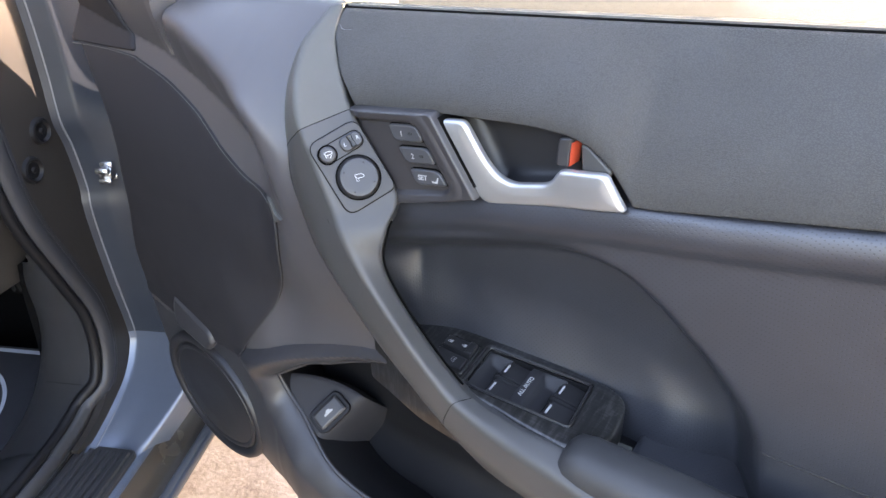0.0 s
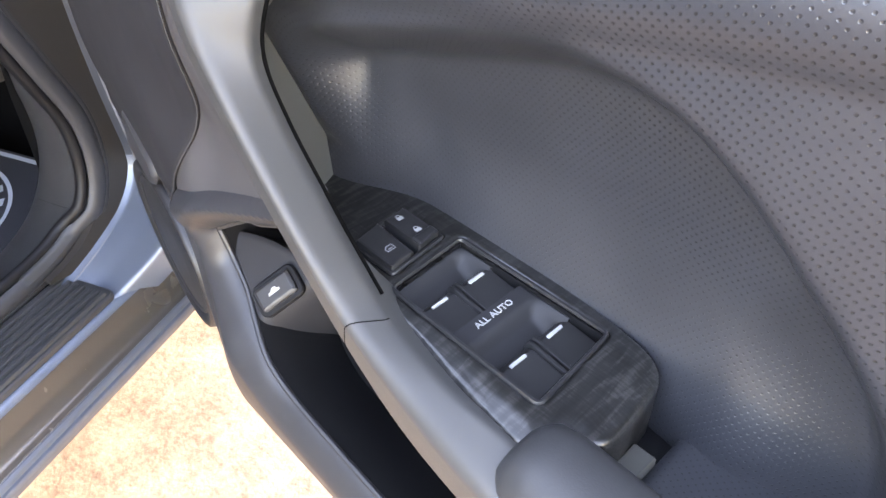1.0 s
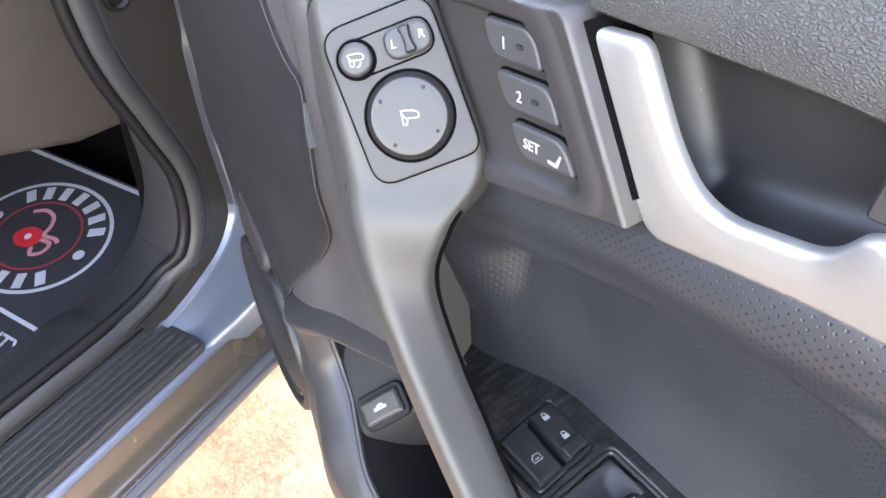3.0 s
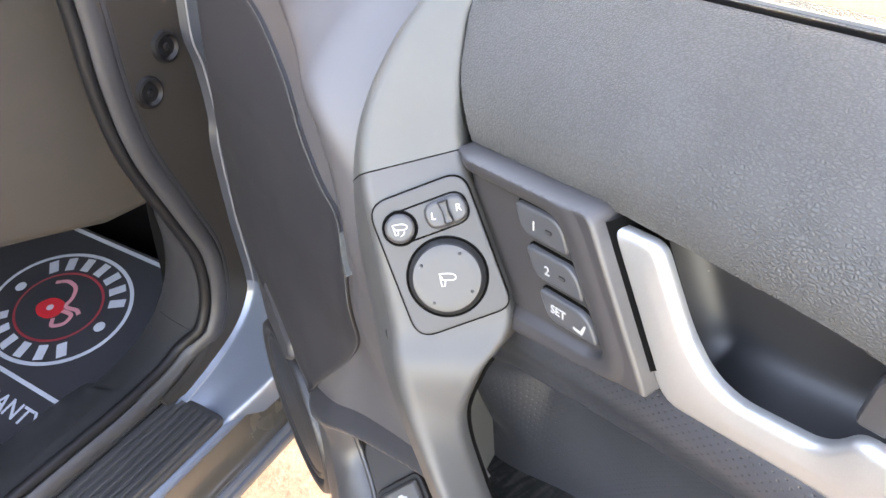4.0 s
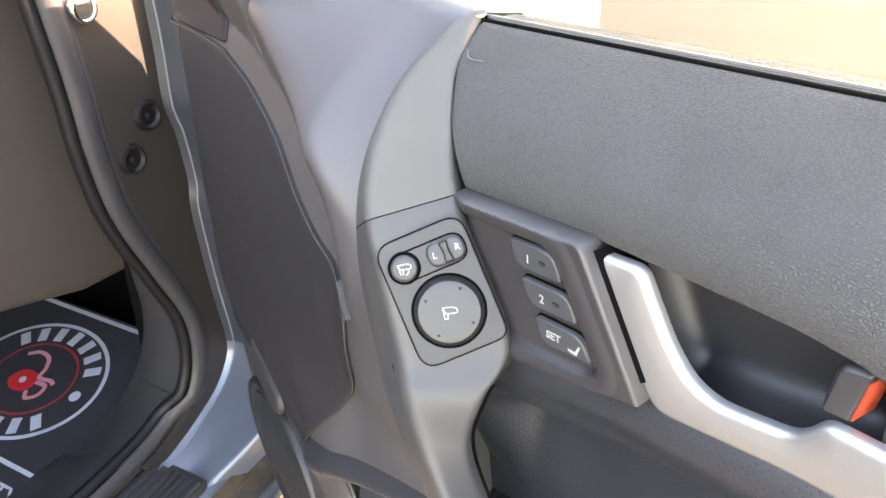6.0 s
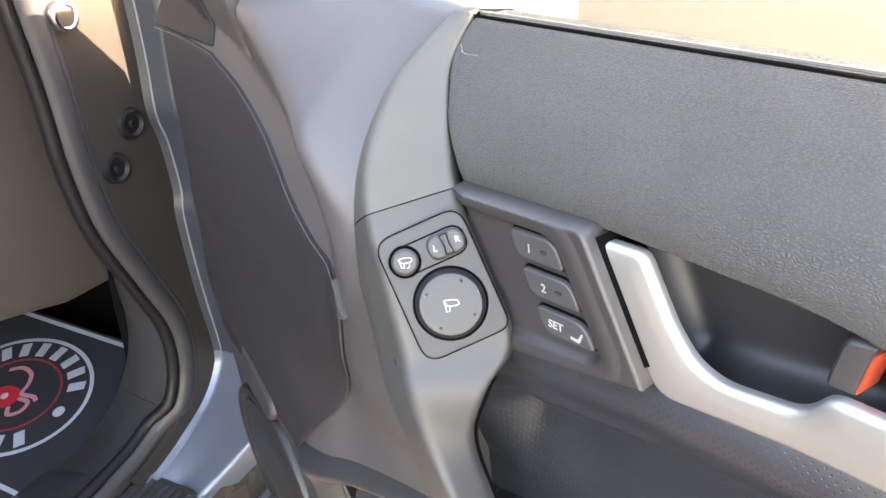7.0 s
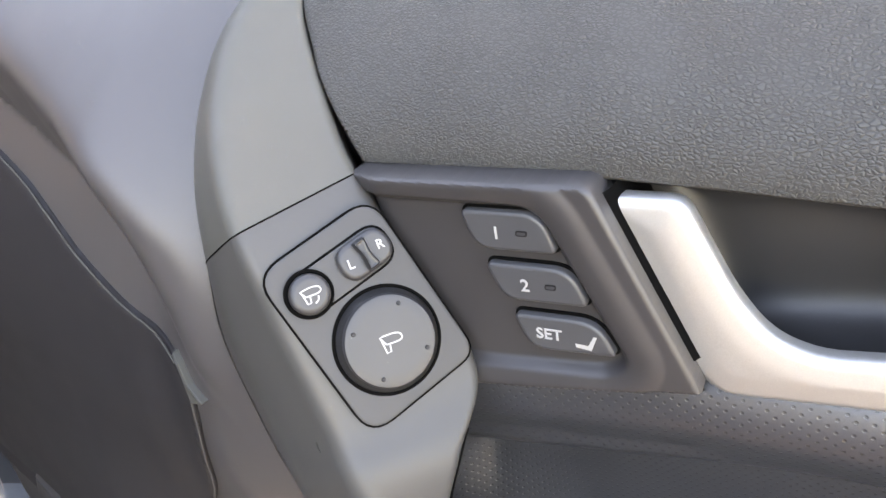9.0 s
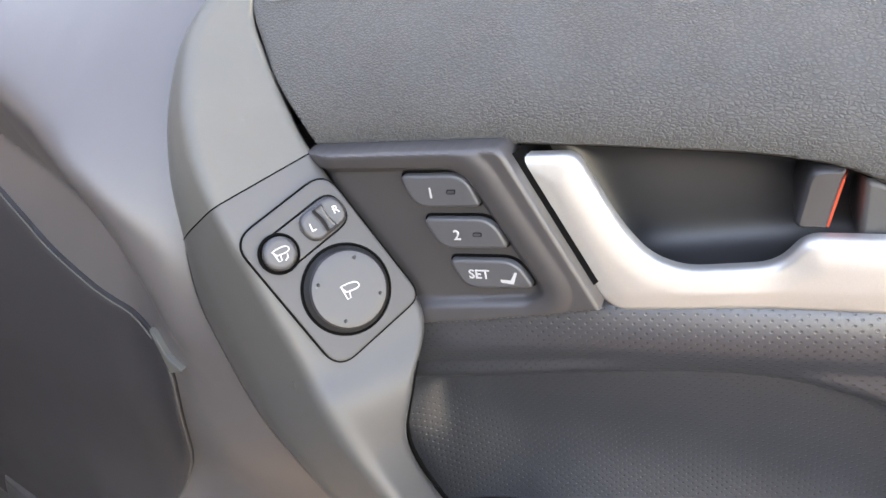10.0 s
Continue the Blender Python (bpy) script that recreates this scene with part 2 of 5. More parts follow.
# ---- mesh tools ----
def thing(name, place, label, category, kind="", group=""):
    ob = new(name)
    ob.location = place
    return tagged(ob, label, category, group, kind)


def part(name, bm, mat, parent, label="", sharp=38.0):
    """Links a bmesh as one mesh object under a thing or a part, in world metres."""
    me = bpy.data.meshes.new(name)
    bmesh.ops.recalc_face_normals(bm, faces=bm.faces)
    bm.to_mesh(me)
    bm.free()
    me.materials.append(mat)
    me.shade_smooth()
    me.set_sharp_from_angle(angle=radians(sharp))
    for p in me.polygons:
        if p.loop_total > 8:
            p.use_smooth = False
    ob = new(name, me)
    if parent is not None:
        bpy.context.view_layer.update()
        ob.parent = parent
        ob.matrix_parent_inverse = parent.matrix_world.inverted()
    return tagged(ob, label)


def spline(points, seg=8, closed=False):
    """Catmull-Rom curve through points (any dimension)."""
    p = np.array(points, float)
    n = len(p)
    out = []
    for i in range(n if closed else n - 1):
        if closed:
            a, b, c, d = p[i - 1], p[i], p[(i + 1) % n], p[(i + 2) % n]
        else:
            b, c = p[i], p[i + 1]
            a = p[i - 1] if i else 2 * b - c
            d = p[i + 2] if i + 2 < n else 2 * c - b
        for k in range(seg):
            t = k / seg
            out.append(0.5 * (2 * b + (c - a) * t + (2 * a - 5 * b + 4 * c - d) * t * t + (3 * b - a - 3 * c + d) * t ** 3))
    if not closed:
        out.append(p[-1])
    return np.array(out)


def rounded(points, r, seg=5):
    """Closed polygon with its corners rounded by radius r (a number or one a corner)."""
    p = np.array(points, float)
    n = len(p)
    rs = [r] * n if isinstance(r, (int, float)) else r
    out = []
    for i in range(n):
        a, b, c = p[i - 1], p[i], p[(i + 1) % n]
        u, v = a - b, c - b
        lu, lv = np.linalg.norm(u), np.linalg.norm(v)
        k = min(rs[i], lu * 0.49, lv * 0.49)
        s, e = b + u / lu * k, b + v / lv * k
        for j in range(seg + 1):
            t = j / seg
            out.append((1 - t) ** 2 * s + 2 * t * (1 - t) * b + t * t * e)
    return np.array(out)


def ellipse(cx, cy, a, b, n=48):
    t = np.linspace(0, 2 * math.pi, n, endpoint=False)
    return np.stack([cx + a * np.cos(t), cy + b * np.sin(t)], 1)


def area2(p):
    return float(np.sum(p[:, 0] * np.roll(p[:, 1], -1) - np.roll(p[:, 0], -1) * p[:, 1]))


def inset(p, d):
    """Closed outline moved inwards by d."""
    p = p if area2(p) > 0 else p[::-1]
    e = np.roll(p, -1, 0) - np.roll(p, 1, 0)
    e /= np.linalg.norm(e, axis=1)[:, None] + 1e-12
    return p + d * np.stack([-e[:, 1], e[:, 0]], 1)


def frame_of(origin, u, v):
    """Matrix with its x along u, y along v, z along u x v."""
    u, v = Vector(u).normalized(), Vector(v).normalized()
    w = u.cross(v).normalized()
    v = w.cross(u)
    m = Matrix((u, v, w)).transposed().to_4x4()
    m.translation = origin
    return m


DOOR = frame_of((0, 0, 0), (1, 0, 0), (0, 0, 1))      # u = x, v = z, height = -y
TOP = Matrix.Identity(4)                               # u = x, v = y, height = z


def put(bm, M, co):
    return bm.verts.new(M @ Vector([float(c) for c in co]))


def puck(outline, profile, M=TOP, base=None, bm=None):
    """A moulded button or plate: outline loops at (inset, height), the last one capped. base(u, v) adds a height."""
    bm = bm or bmesh.new()
    outline = outline if area2(outline) > 0 else outline[::-1]
    rings = []
    for d, h in profile:
        q = inset(outline, d)
        rings.append([put(bm, M, (x, y, h + (base(x, y) if base else 0.0))) for x, y in q])
    n = len(outline)
    for a, b in zip(rings, rings[1:]):
        for i in range(n):
            bm.faces.new((a[i], a[(i + 1) % n], b[(i + 1) % n], b[i]))
    # domed cap: one ring half way in, then a fan
    q = inset(outline, profile[-1][0])
    mid, h = q.mean(0), profile[-1][1]
    last = rings[-1]
    for k in (0.96, 0.5):
        ring = [put(bm, M, (x, y, h + (base(x, y) if base else 0.0))) for x, y in mid + (q - mid) * k]
        for i in range(n):
            bm.faces.new((last[i], last[(i + 1) % n], ring[(i + 1) % n], ring[i]))
        last = ring
    hub = put(bm, M, (*mid, h + (base(*mid) if base else 0.0)))
    for i in range(n):
        bm.faces.new((last[i], last[(i + 1) % n], hub))
    return bm


def seg_dist(px, py, poly, closed=True):
    """Distance from points to a polyline, and the nearest places on it."""
    a = poly
    b = np.roll(poly, -1, 0)
    if not closed:
        a, b = poly[:-1], poly[1:]
    best = np.full(px.shape, 1e9)
    bx, by = np.zeros(px.shape), np.zeros(px.shape)
    for (ax, ay), (cx, cy) in zip(a, b):
        dx, dy = cx - ax, cy - ay
        t = np.clip(((px - ax) * dx + (py - ay) * dy) / (dx * dx + dy * dy + 1e-15), 0, 1)
        qx, qy = ax + t * dx, ay + t * dy
        d = np.hypot(px - qx, py - qy)
        k = d < best
        best, bx, by = np.where(k, d, best), np.where(k, qx, bx), np.where(k, qy, by)
    return best, bx, by


def inside(px, py, poly):
    r = np.zeros(px.shape, bool)
    for (ax, ay), (cx, cy) in zip(poly, np.roll(poly, -1, 0)):
        if abs(cy - ay) < 1e-12:
            continue
        k = ((ay > py) != (cy > py)) & (px < (cx - ax) * (py - ay) / (cy - ay) + ax)
        r ^= k
    return r


def sheet(outline, height, step, M=DOOR, holes=(), edge=0.003, skirt=0.01, hole_skirt=None):
    """A skin over an outline: height(u, v) gives its relief, edges roll over by edge and turn back by skirt."""
    x0, y0 = outline.min(0) - step
    x1, y1 = outline.max(0) + step
    gx, gy = np.arange(x0, x1 + step, step), np.arange(y0, y1 + step, step)
    cx, cy = np.meshgrid(gx[:-1] + step / 2, gy[:-1] + step / 2, indexing="ij")
    keep = inside(cx, cy, outline)
    for h in holes:
        keep &= ~inside(cx, cy, h)
    use = np.zeros((len(gx), len(gy)), int)
    for i in (0, 1):
        for j in (0, 1):
            use[i:i + keep.shape[0], j:j + keep.shape[1]] += keep
    X, Y = np.meshgrid(gx, gy, indexing="ij")
    rim = (use > 0) & (use < 4)
    loops = [outline, *holes]
    px, py = X[rim], Y[rim]
    ds = [seg_dist(px, py, q) for q in loops]
    which = np.argmin([d[0] for d in ds], 0)
    X[rim] = np.choose(which, [d[1] for d in ds])
    Y[rim] = np.choose(which, [d[2] for d in ds])
    hole_of = np.zeros(X.shape, int)
    hole_of[rim] = which
    on = use > 0
    for _ in range(10):
        for A in (X, Y):
            acc, cnt = np.zeros(A.shape), np.zeros(A.shape)
            for sh, ax in ((1, 0), (-1, 0), (1, 1), (-1, 1)):
                n_on, n_rim = np.roll(on, sh, ax), np.roll(rim, sh, ax)
                w = np.where(rim, n_rim, n_on).astype(float)
                acc += w * np.roll(A, sh, ax)
                cnt += w
            k = on & (cnt > 1)
            A[k] = 0.5 * A[k] + 0.5 * acc[k] / cnt[k]
        for i, q in enumerate(loops):
            pick = np.zeros(rim.shape, bool)
            pick[rim] = which == i
            _, X[pick], Y[pick] = seg_dist(X[pick], Y[pick], q)
    dist = np.full(X.shape, 1.0)
    dist[on] = np.min([seg_dist(X[on], Y[on], q)[0] for q in loops], 0)
    dist[rim] = 0.0
    Z = np.zeros(X.shape)
    Z[on] = height(X[on], Y[on])
    k = np.clip(1 - dist / edge, 0, 1) if edge > 0 else np.zeros(X.shape)
    Z -= edge * (1 - np.sqrt(np.clip(1 - k * k, 0, 1)))
    bm = bmesh.new()
    ids = {}
    for i, j in zip(*np.nonzero(on)):
        ids[i, j] = put(bm, M, (X[i, j], Y[i, j], Z[i, j]))
    for i, j in zip(*np.nonzero(keep)):
        bm.faces.new((ids[i, j], ids[i + 1, j], ids[i + 1, j + 1], ids[i, j + 1]))
    # metres along the skin, for patterns that follow it
    run = np.zeros(X.shape)
    for j in range(1, X.shape[1]):
        both = on[:, j] & on[:, j - 1]
        step_len = np.hypot(Y[:, j] - Y[:, j - 1], Z[:, j] - Z[:, j - 1])
        run[:, j] = np.where(both, run[:, j - 1] + step_len, Y[:, j] - y0)
    uv = bm.loops.layers.uv.new("skin")
    where = {v: ij for ij, v in ids.items()}
    for f in bm.faces:
        for c in f.loops:
            c[uv].uv = (X[where[c.vert]], run[where[c.vert]])
    back = {}
    axis = (M.to_3x3() @ Vector((0, 0, -1)))
    key = {v: ij for ij, v in ids.items()}
    for e in [e for e in bm.edges if len(e.link_faces) == 1]:
        q = []
        for v in e.verts:
            if v not in back:
                depth = skirt if hole_of[key[v]] == 0 or hole_skirt is None else hole_skirt
                back[v] = bm.verts.new(v.co + axis * depth)
            q.append(back[v])
        bm.faces.new((e.verts[0], e.verts[1], q[1], q[0]))
    return bm


def loft(sections, bm=None, closed=False, caps=False):
    """Skin over equal-length rows of points."""
    bm = bm or bmesh.new()
    rows = [[bm.verts.new([float(c) for c in p]) for p in s] for s in sections]
    n = len(rows[0])
    for a, b in zip(rows, rows[1:]):
        for i in range(n if closed else n - 1):
            bm.faces.new((a[i], a[(i + 1) % n], b[(i + 1) % n], b[i]))
    if caps:
        bm.faces.new(rows[0][::-1])
        bm.faces.new(rows[-1])
    return bm


def corner(points, radii, seg=5):
    """Open polyline in space with its inner corners rounded."""
    p = [np.array(q, float) for q in points]
    out = [p[0]]
    for i in range(1, len(p) - 1):
        u, v = p[i - 1] - p[i], p[i + 1] - p[i]
        lu, lv = np.linalg.norm(u) + 1e-9, np.linalg.norm(v) + 1e-9
        k = min(radii[i - 1], lu * 0.48, lv * 0.48)
        s, e = p[i] + u / lu * k, p[i] + v / lv * k
        for j in range(seg + 1):
            t = j / seg
            out.append((1 - t) ** 2 * s + 2 * t * (1 - t) * p[i] + t * t * e)
    out.append(p[-1])
    return out


def tube(path, radius, sides=8, closed=False, flat=(1.0, 1.0), up=(0, 0, 1), bm=None):
    """A rounded cord along a path; flat squeezes its section."""
    p = np.array(path, float)
    rows = []
    for i in range(len(p)):
        a = p[i - 1] if (i or closed) else p[i]
        b = p[(i + 1) % len(p)] if (i < len(p) - 1 or closed) else p[i]
        t = Vector(b - a).normalized()
        s = t.cross(Vector(up)).normalized()
        w = s.cross(t)
        rows.append([Vector(p[i]) + radius * (flat[0] * math.cos(k) * s + flat[1] * math.sin(k) * w) for k in np.linspace(0, 2 * math.pi, sides, endpoint=False)])
    if closed:
        rows.append(rows[0])
    return loft(rows, bm, closed=True, caps=not closed)


def line_art(strokes, width, M, lift=0.0003, bm=None):
    """Printed line work: thin raised bands along polylines given in (u, v)."""
    bm = bm or bmesh.new()
    for s in strokes:
        p = np.array(s, float)
        closed = len(p) > 2 and np.allclose(p[0], p[-1])
        d = np.gradient(p, axis=0)
        if closed:
            d[0] = d[-1] = p[1] - p[-2]
        d /= np.linalg.norm(d, axis=1)[:, None] + 1e-12
        nrm = np.stack([-d[:, 1], d[:, 0]], 1) * width / 2
        a = [put(bm, M, (*q, lift)) for q in p + nrm]
        b = [put(bm, M, (*q, lift)) for q in p - nrm]
        for i in range(len(p) - 1):
            bm.faces.new((a[i], a[i + 1], b[i + 1], b[i]))
    return bm


def lettering(text, size, M, mat, parent, name="lettering", label="", align="CENTER"):
    """Raised print in the built-in font, baked to a mesh."""
    cu = bpy.data.curves.new(name, "FONT")
    cu.body, cu.size, cu.align_x, cu.align_y, cu.extrude = text, size, align, "CENTER", 0.00012
    cu.resolution_u, cu.offset = 3, size * 0.012
    tmp = new("tmp_text", cu)
    bpy.context.view_layer.update()
    me = bpy.data.meshes.new_from_object(tmp.evaluated_get(bpy.context.evaluated_depsgraph_get()))
    bpy.data.objects.remove(tmp)
    bpy.data.curves.remove(cu)
    bm = bmesh.new()
    bm.from_mesh(me)
    bpy.data.meshes.remove(me)
    bmesh.ops.transform(bm, matrix=M, verts=bm.verts)
    return part(name, bm, mat, parent, label)


def smooth01(t):
    t = np.clip(t, 0, 1)
    return t * t * (3 - 2 * t)


# ---- the ground ----
def ground():
    bm = bmesh.new()
    bmesh.ops.create_grid(bm, x_segments=8, y_segments=8, size=300.0)
    ob = part("ground", bm, GROUND, None, "pale sunlit concrete ground with sandy stains")
    tagged(ob, category="ground", kind="structure")


ground()


def road():
    bm = bmesh.new()
    pts = [(-2.75, 2.2), (60, 2.2), (60, 80), (-40, 80), (-40, 40)]
    top = [bm.verts.new((x, y, 0.006)) for x, y in pts]
    low = [bm.verts.new((x, y, -0.02)) for x, y in pts]
    bm.faces.new(top)
    for i in range(len(pts)):
        bm.faces.new((top[i], low[i], low[(i + 1) % len(pts)], top[(i + 1) % len(pts)]))
    ob = part("road", bm, ASPHALT, None, "pale grey weathered asphalt yard beyond the door")
    tagged(ob, category="road", kind="structure")


road()

# ---- the open door ----
door = thing("door_module", (-0.44, 0.05, 0.34), "open front car door with dark grey trim, seen from inside", "car door")

PAD_LOW = np.array([(-0.2, 0.872), (-0.116, 0.879), (-0.05, 0.8865), (0.03, 0.889), (0.055, 0.886), (0.073, 0.871), (0.087, 0.850), (0.144, 0.857), (0.212, 0.868), (0.6, 0.92)])


def belt_z(x):
    return 0.9382 + 0.049 * (x + 0.021)


def upper_pad():
    top = [(x, belt_z(x)) for x in np.linspace(0.55, -0.160, 12)]
    left = spline([(-0.1612, 0.9325), (-0.1575, 0.9215), (-0.1515, 0.9145), (-0.1445, 0.9080), (-0.1365, 0.8993), (-0.1283, 0.8908), (-0.1232, 0.8850), (-0.1185, 0.8778)], 4)
    low = spline([(-0.1185, 0.8778), (-0.116, 0.8780), (-0.05, 0.8838), (0.0, 0.8862), (0.032, 0.8865), (0.054, 0.8825), (0.072, 0.8700), (0.0875, 0.8495)], 6)[1:]
    right = [(0.10, 0.8505), (0.144, 0.8575), (0.212, 0.868), (0.55, 0.915)]
    out = np.array([*map(tuple, left), *map(tuple, low), *right, *top])

    def h(x, z):
        zl = np.interp(x, PAD_LOW[:, 0], PAD_LOW[:, 1])
        zl = np.minimum(zl, 0.889)
        t = np.clip((z - zl) / (belt_z(x) - zl), 0, 1)
        return 0.0115 - 0.0475 * t ** 1.6 + 0.0035 * np.sin(math.pi * t)
    part("upper_pad", sheet(out, h, 0.0011, edge=0.0016, skirt=0.02), VINYL, door, "padded grained charcoal vinyl upper panel")
    rim = np.vstack([left, low])
    rim = inset(np.vstack([rim, [(0.3, 0.93), (-0.1, 0.93)]]), -0.0006)[:len(rim)]
    part("pad_gap", tube([(x, 0.0045 - float(h(np.array(x), np.array(z))), z) for x, z in rim], 0.0008, 6, up=(0, 1, 0)), GAP, door, "dark gap along the padded panel")


upper_pad()


def scuffs():
    """Pale scratches near the front end of the padded panel."""
    for line in ([(-0.1532, 0.0215, 0.9235), (-0.1498, 0.0188, 0.9217), (-0.1488, 0.0183, 0.9214)], [(-0.1502, 0.0186, 0.9215), (-0.1458, 0.0180, 0.9212), (-0.1396, 0.0184, 0.9219)]):
        part("scuff_mark", tube(spline(line, 4), 0.00022, 5), HIGHLIGHT_SCRATCH, door, "pale scratch in the vinyl")


scuffs()


def belt_trim():
    for name, y0, y1, z0, z1, mat in (("belt_seal", 0.0372, 0.0440, 0, 0.0012, GAP), ("window_ledge", 0.0448, 0.0500, 0, 0.0014, SATIN), ("outer_belt_seal", 0.066, 0.082, 0, -0.019, BLACK)):
        rows = []
        for x in np.linspace(-0.40, 0.55, 30):
            z = belt_z(x)
            rows.append(corner([(x, y0, z - 0.03), (x, y0, z + z1), (x, y1, z + z1 - 0.001), (x, y1, z - 0.03)], (0.0025, 0.0025), 3))
        part(name, loft(rows), mat, door)
    bm = bmesh.new()
    a = [(-0.42, 0.0595), (0.55, 0.0595), (0.55, 0.0632), (-0.42, 0.0632)]
    rows = [[(x, y + (z - 0.9) * 0.25, z) for x, y in a] for z in np.linspace(0.86, 1.35, 6)]
    part("window_pane", loft(rows, bm, closed=True, caps=True), GLASS, door, "raised lightly tinted side window glass")


belt_trim()

# rails of the pull: inner edge, crest and lower edge
RAIL = [
    ((-0.1606, 0.0360, 0.9330), (-0.1630, 0.0345, 0.9345), (-0.172, 0.036, 0.934)),
    ((-0.1530, 0.0150, 0.9172), (-0.1700, 0.0040, 0.9160), (-0.184, 0.016, 0.911)),
    ((-0.1408, 0.0010, 0.9050), (-0.1615, -0.0215, 0.9000), (-0.183, -0.004, 0.890)),
    ((-0.1278, -0.0105, 0.8908), (-0.1475, -0.0410, 0.8870), (-0.178, -0.021, 0.866)),
    ((-0.1160, -0.0185, 0.8785), (-0.1340, -0.0525, 0.8715), (-0.171, -0.032, 0.842)),
    ((-0.0970, -0.0225, 0.8555), (-0.1200, -0.0570, 0.8475), (-0.168, -0.037, 0.817)),
    ((-0.0765, -0.0245, 0.8240), (-0.1040, -0.0615, 0.8185), (-0.161, -0.037, 0.787)),
    ((-0.0740, -0.0430, 0.8050), (-0.0960, -0.0660, 0.8080), (-0.153, -0.037, 0.764)),
    ((-0.0755, -0.0495, 0.7820), (-0.0850, -0.0685, 0.7920), (-0.142, -0.037, 0.745)),
    ((-0.0650, -0.0500, 0.7570), (-0.0690, -0.0695, 0.7700), (-0.122, -0.037, 0.718)),
    ((-0.0440, -0.0500, 0.7290), (-0.0480, -0.0700, 0.7430), (-0.092, -0.040, 0.688)),
    ((-0.0220, -0.0510, 0.7060), (-0.0260, -0.0700, 0.7170), (-0.058, -0.043, 0.660)),
    ((0.0005, -0.0535, 0.6925), (-0.0060, -0.0700, 0.6980), (-0.026, -0.047, 0.638)),
    ((0.0380, -0.0570, 0.6870), (0.0300, -0.0730, 0.6860), (0.012, -0.052, 0.620)),
    ((0.0730, -0.0565, 0.6850), (0.0700, -0.0765, 0.6800), (0.058, -0.055, 0.612)),
    ((0.1600, -0.0480, 0.6720), (0.1600, -0.0800, 0.6700), (0.160, -0.060, 0.600)),
    ((0.5000, -0.0400, 0.6650), (0.5000, -0.0800, 0.6650), (0.500, -0.060, 0.580)),
]


def pull():
    rails = [spline([r[k] for r in RAIL], 8) for k in range(3)]

    def section(i):
        r, c, l = (rails[k][i] for k in range(3))
        deep = 1.0 - 0.72 * float(smooth01((i - 50) / 10.0) * smooth01((96 - i) / 12.0))
        rb, lb = r + np.array((-0.012, 0.020, -0.012)) * deep, l + np.array((0.01, 0.03, -0.004)) + np.array((-0.007, -0.016, -0.014)) * float(smooth01((i - 54) / 12.0) * smooth01((104 - i) / 12.0))
        soft = 0.006 * float(smooth01((i - 40) / 30.0))
        m = (c + l) / 2 + np.array((-0.003, -0.004, -0.002)) - np.array((0.002, 0.001, 0.001)) * soft / 0.006
        return corner([rb, r, c, m, l, lb], (0.003, 0.0045 + 0.6 * soft, 0.012, 0.006), 6)

    def piece(name, a, b, mat, label=""):
        rows = [section(i) for i in range(a, b + 1)]
        part(name, loft(rows), mat, door, label)

    piece("pull_cap", 0, 32, SATIN, "pale satin plastic cap above the mirror switches")
    piece("pull_grip", 32, 96, GRIP, "curved satin grey plastic grab handle")
    piece("armrest_side", 96, 8 * (len(RAIL) - 1), GRIP, "smooth grey plastic armrest side")
    gap = [rails[0][i] + np.array((-0.003, 0.0065, -0.003)) for i in range(54, 94)]
    part("grip_gap", tube(gap, 0.0009, 6), GAP, door, "dark gap beside the grip")
    part("parting_line", tube([section(i)[22] for i in range(33, 97)], 0.00045, 5), BLACK, door)
    # thin dark joints between the three mouldings
    for i in (32, 96):
        part("joint_line", tube(section(i)[2:-8], 0.00026, 6), GAP, door)


pull()

# mirror switch plate
PN = Vector((0.679, -0.5595, 0.4746)).normalized()
PV = Vector((-0.572, 0.0, 0.82)).normalized()
PLATE_M = frame_of(Vector((-0.098, -0.0385, 0.838)), PV.cross(PN), PV)


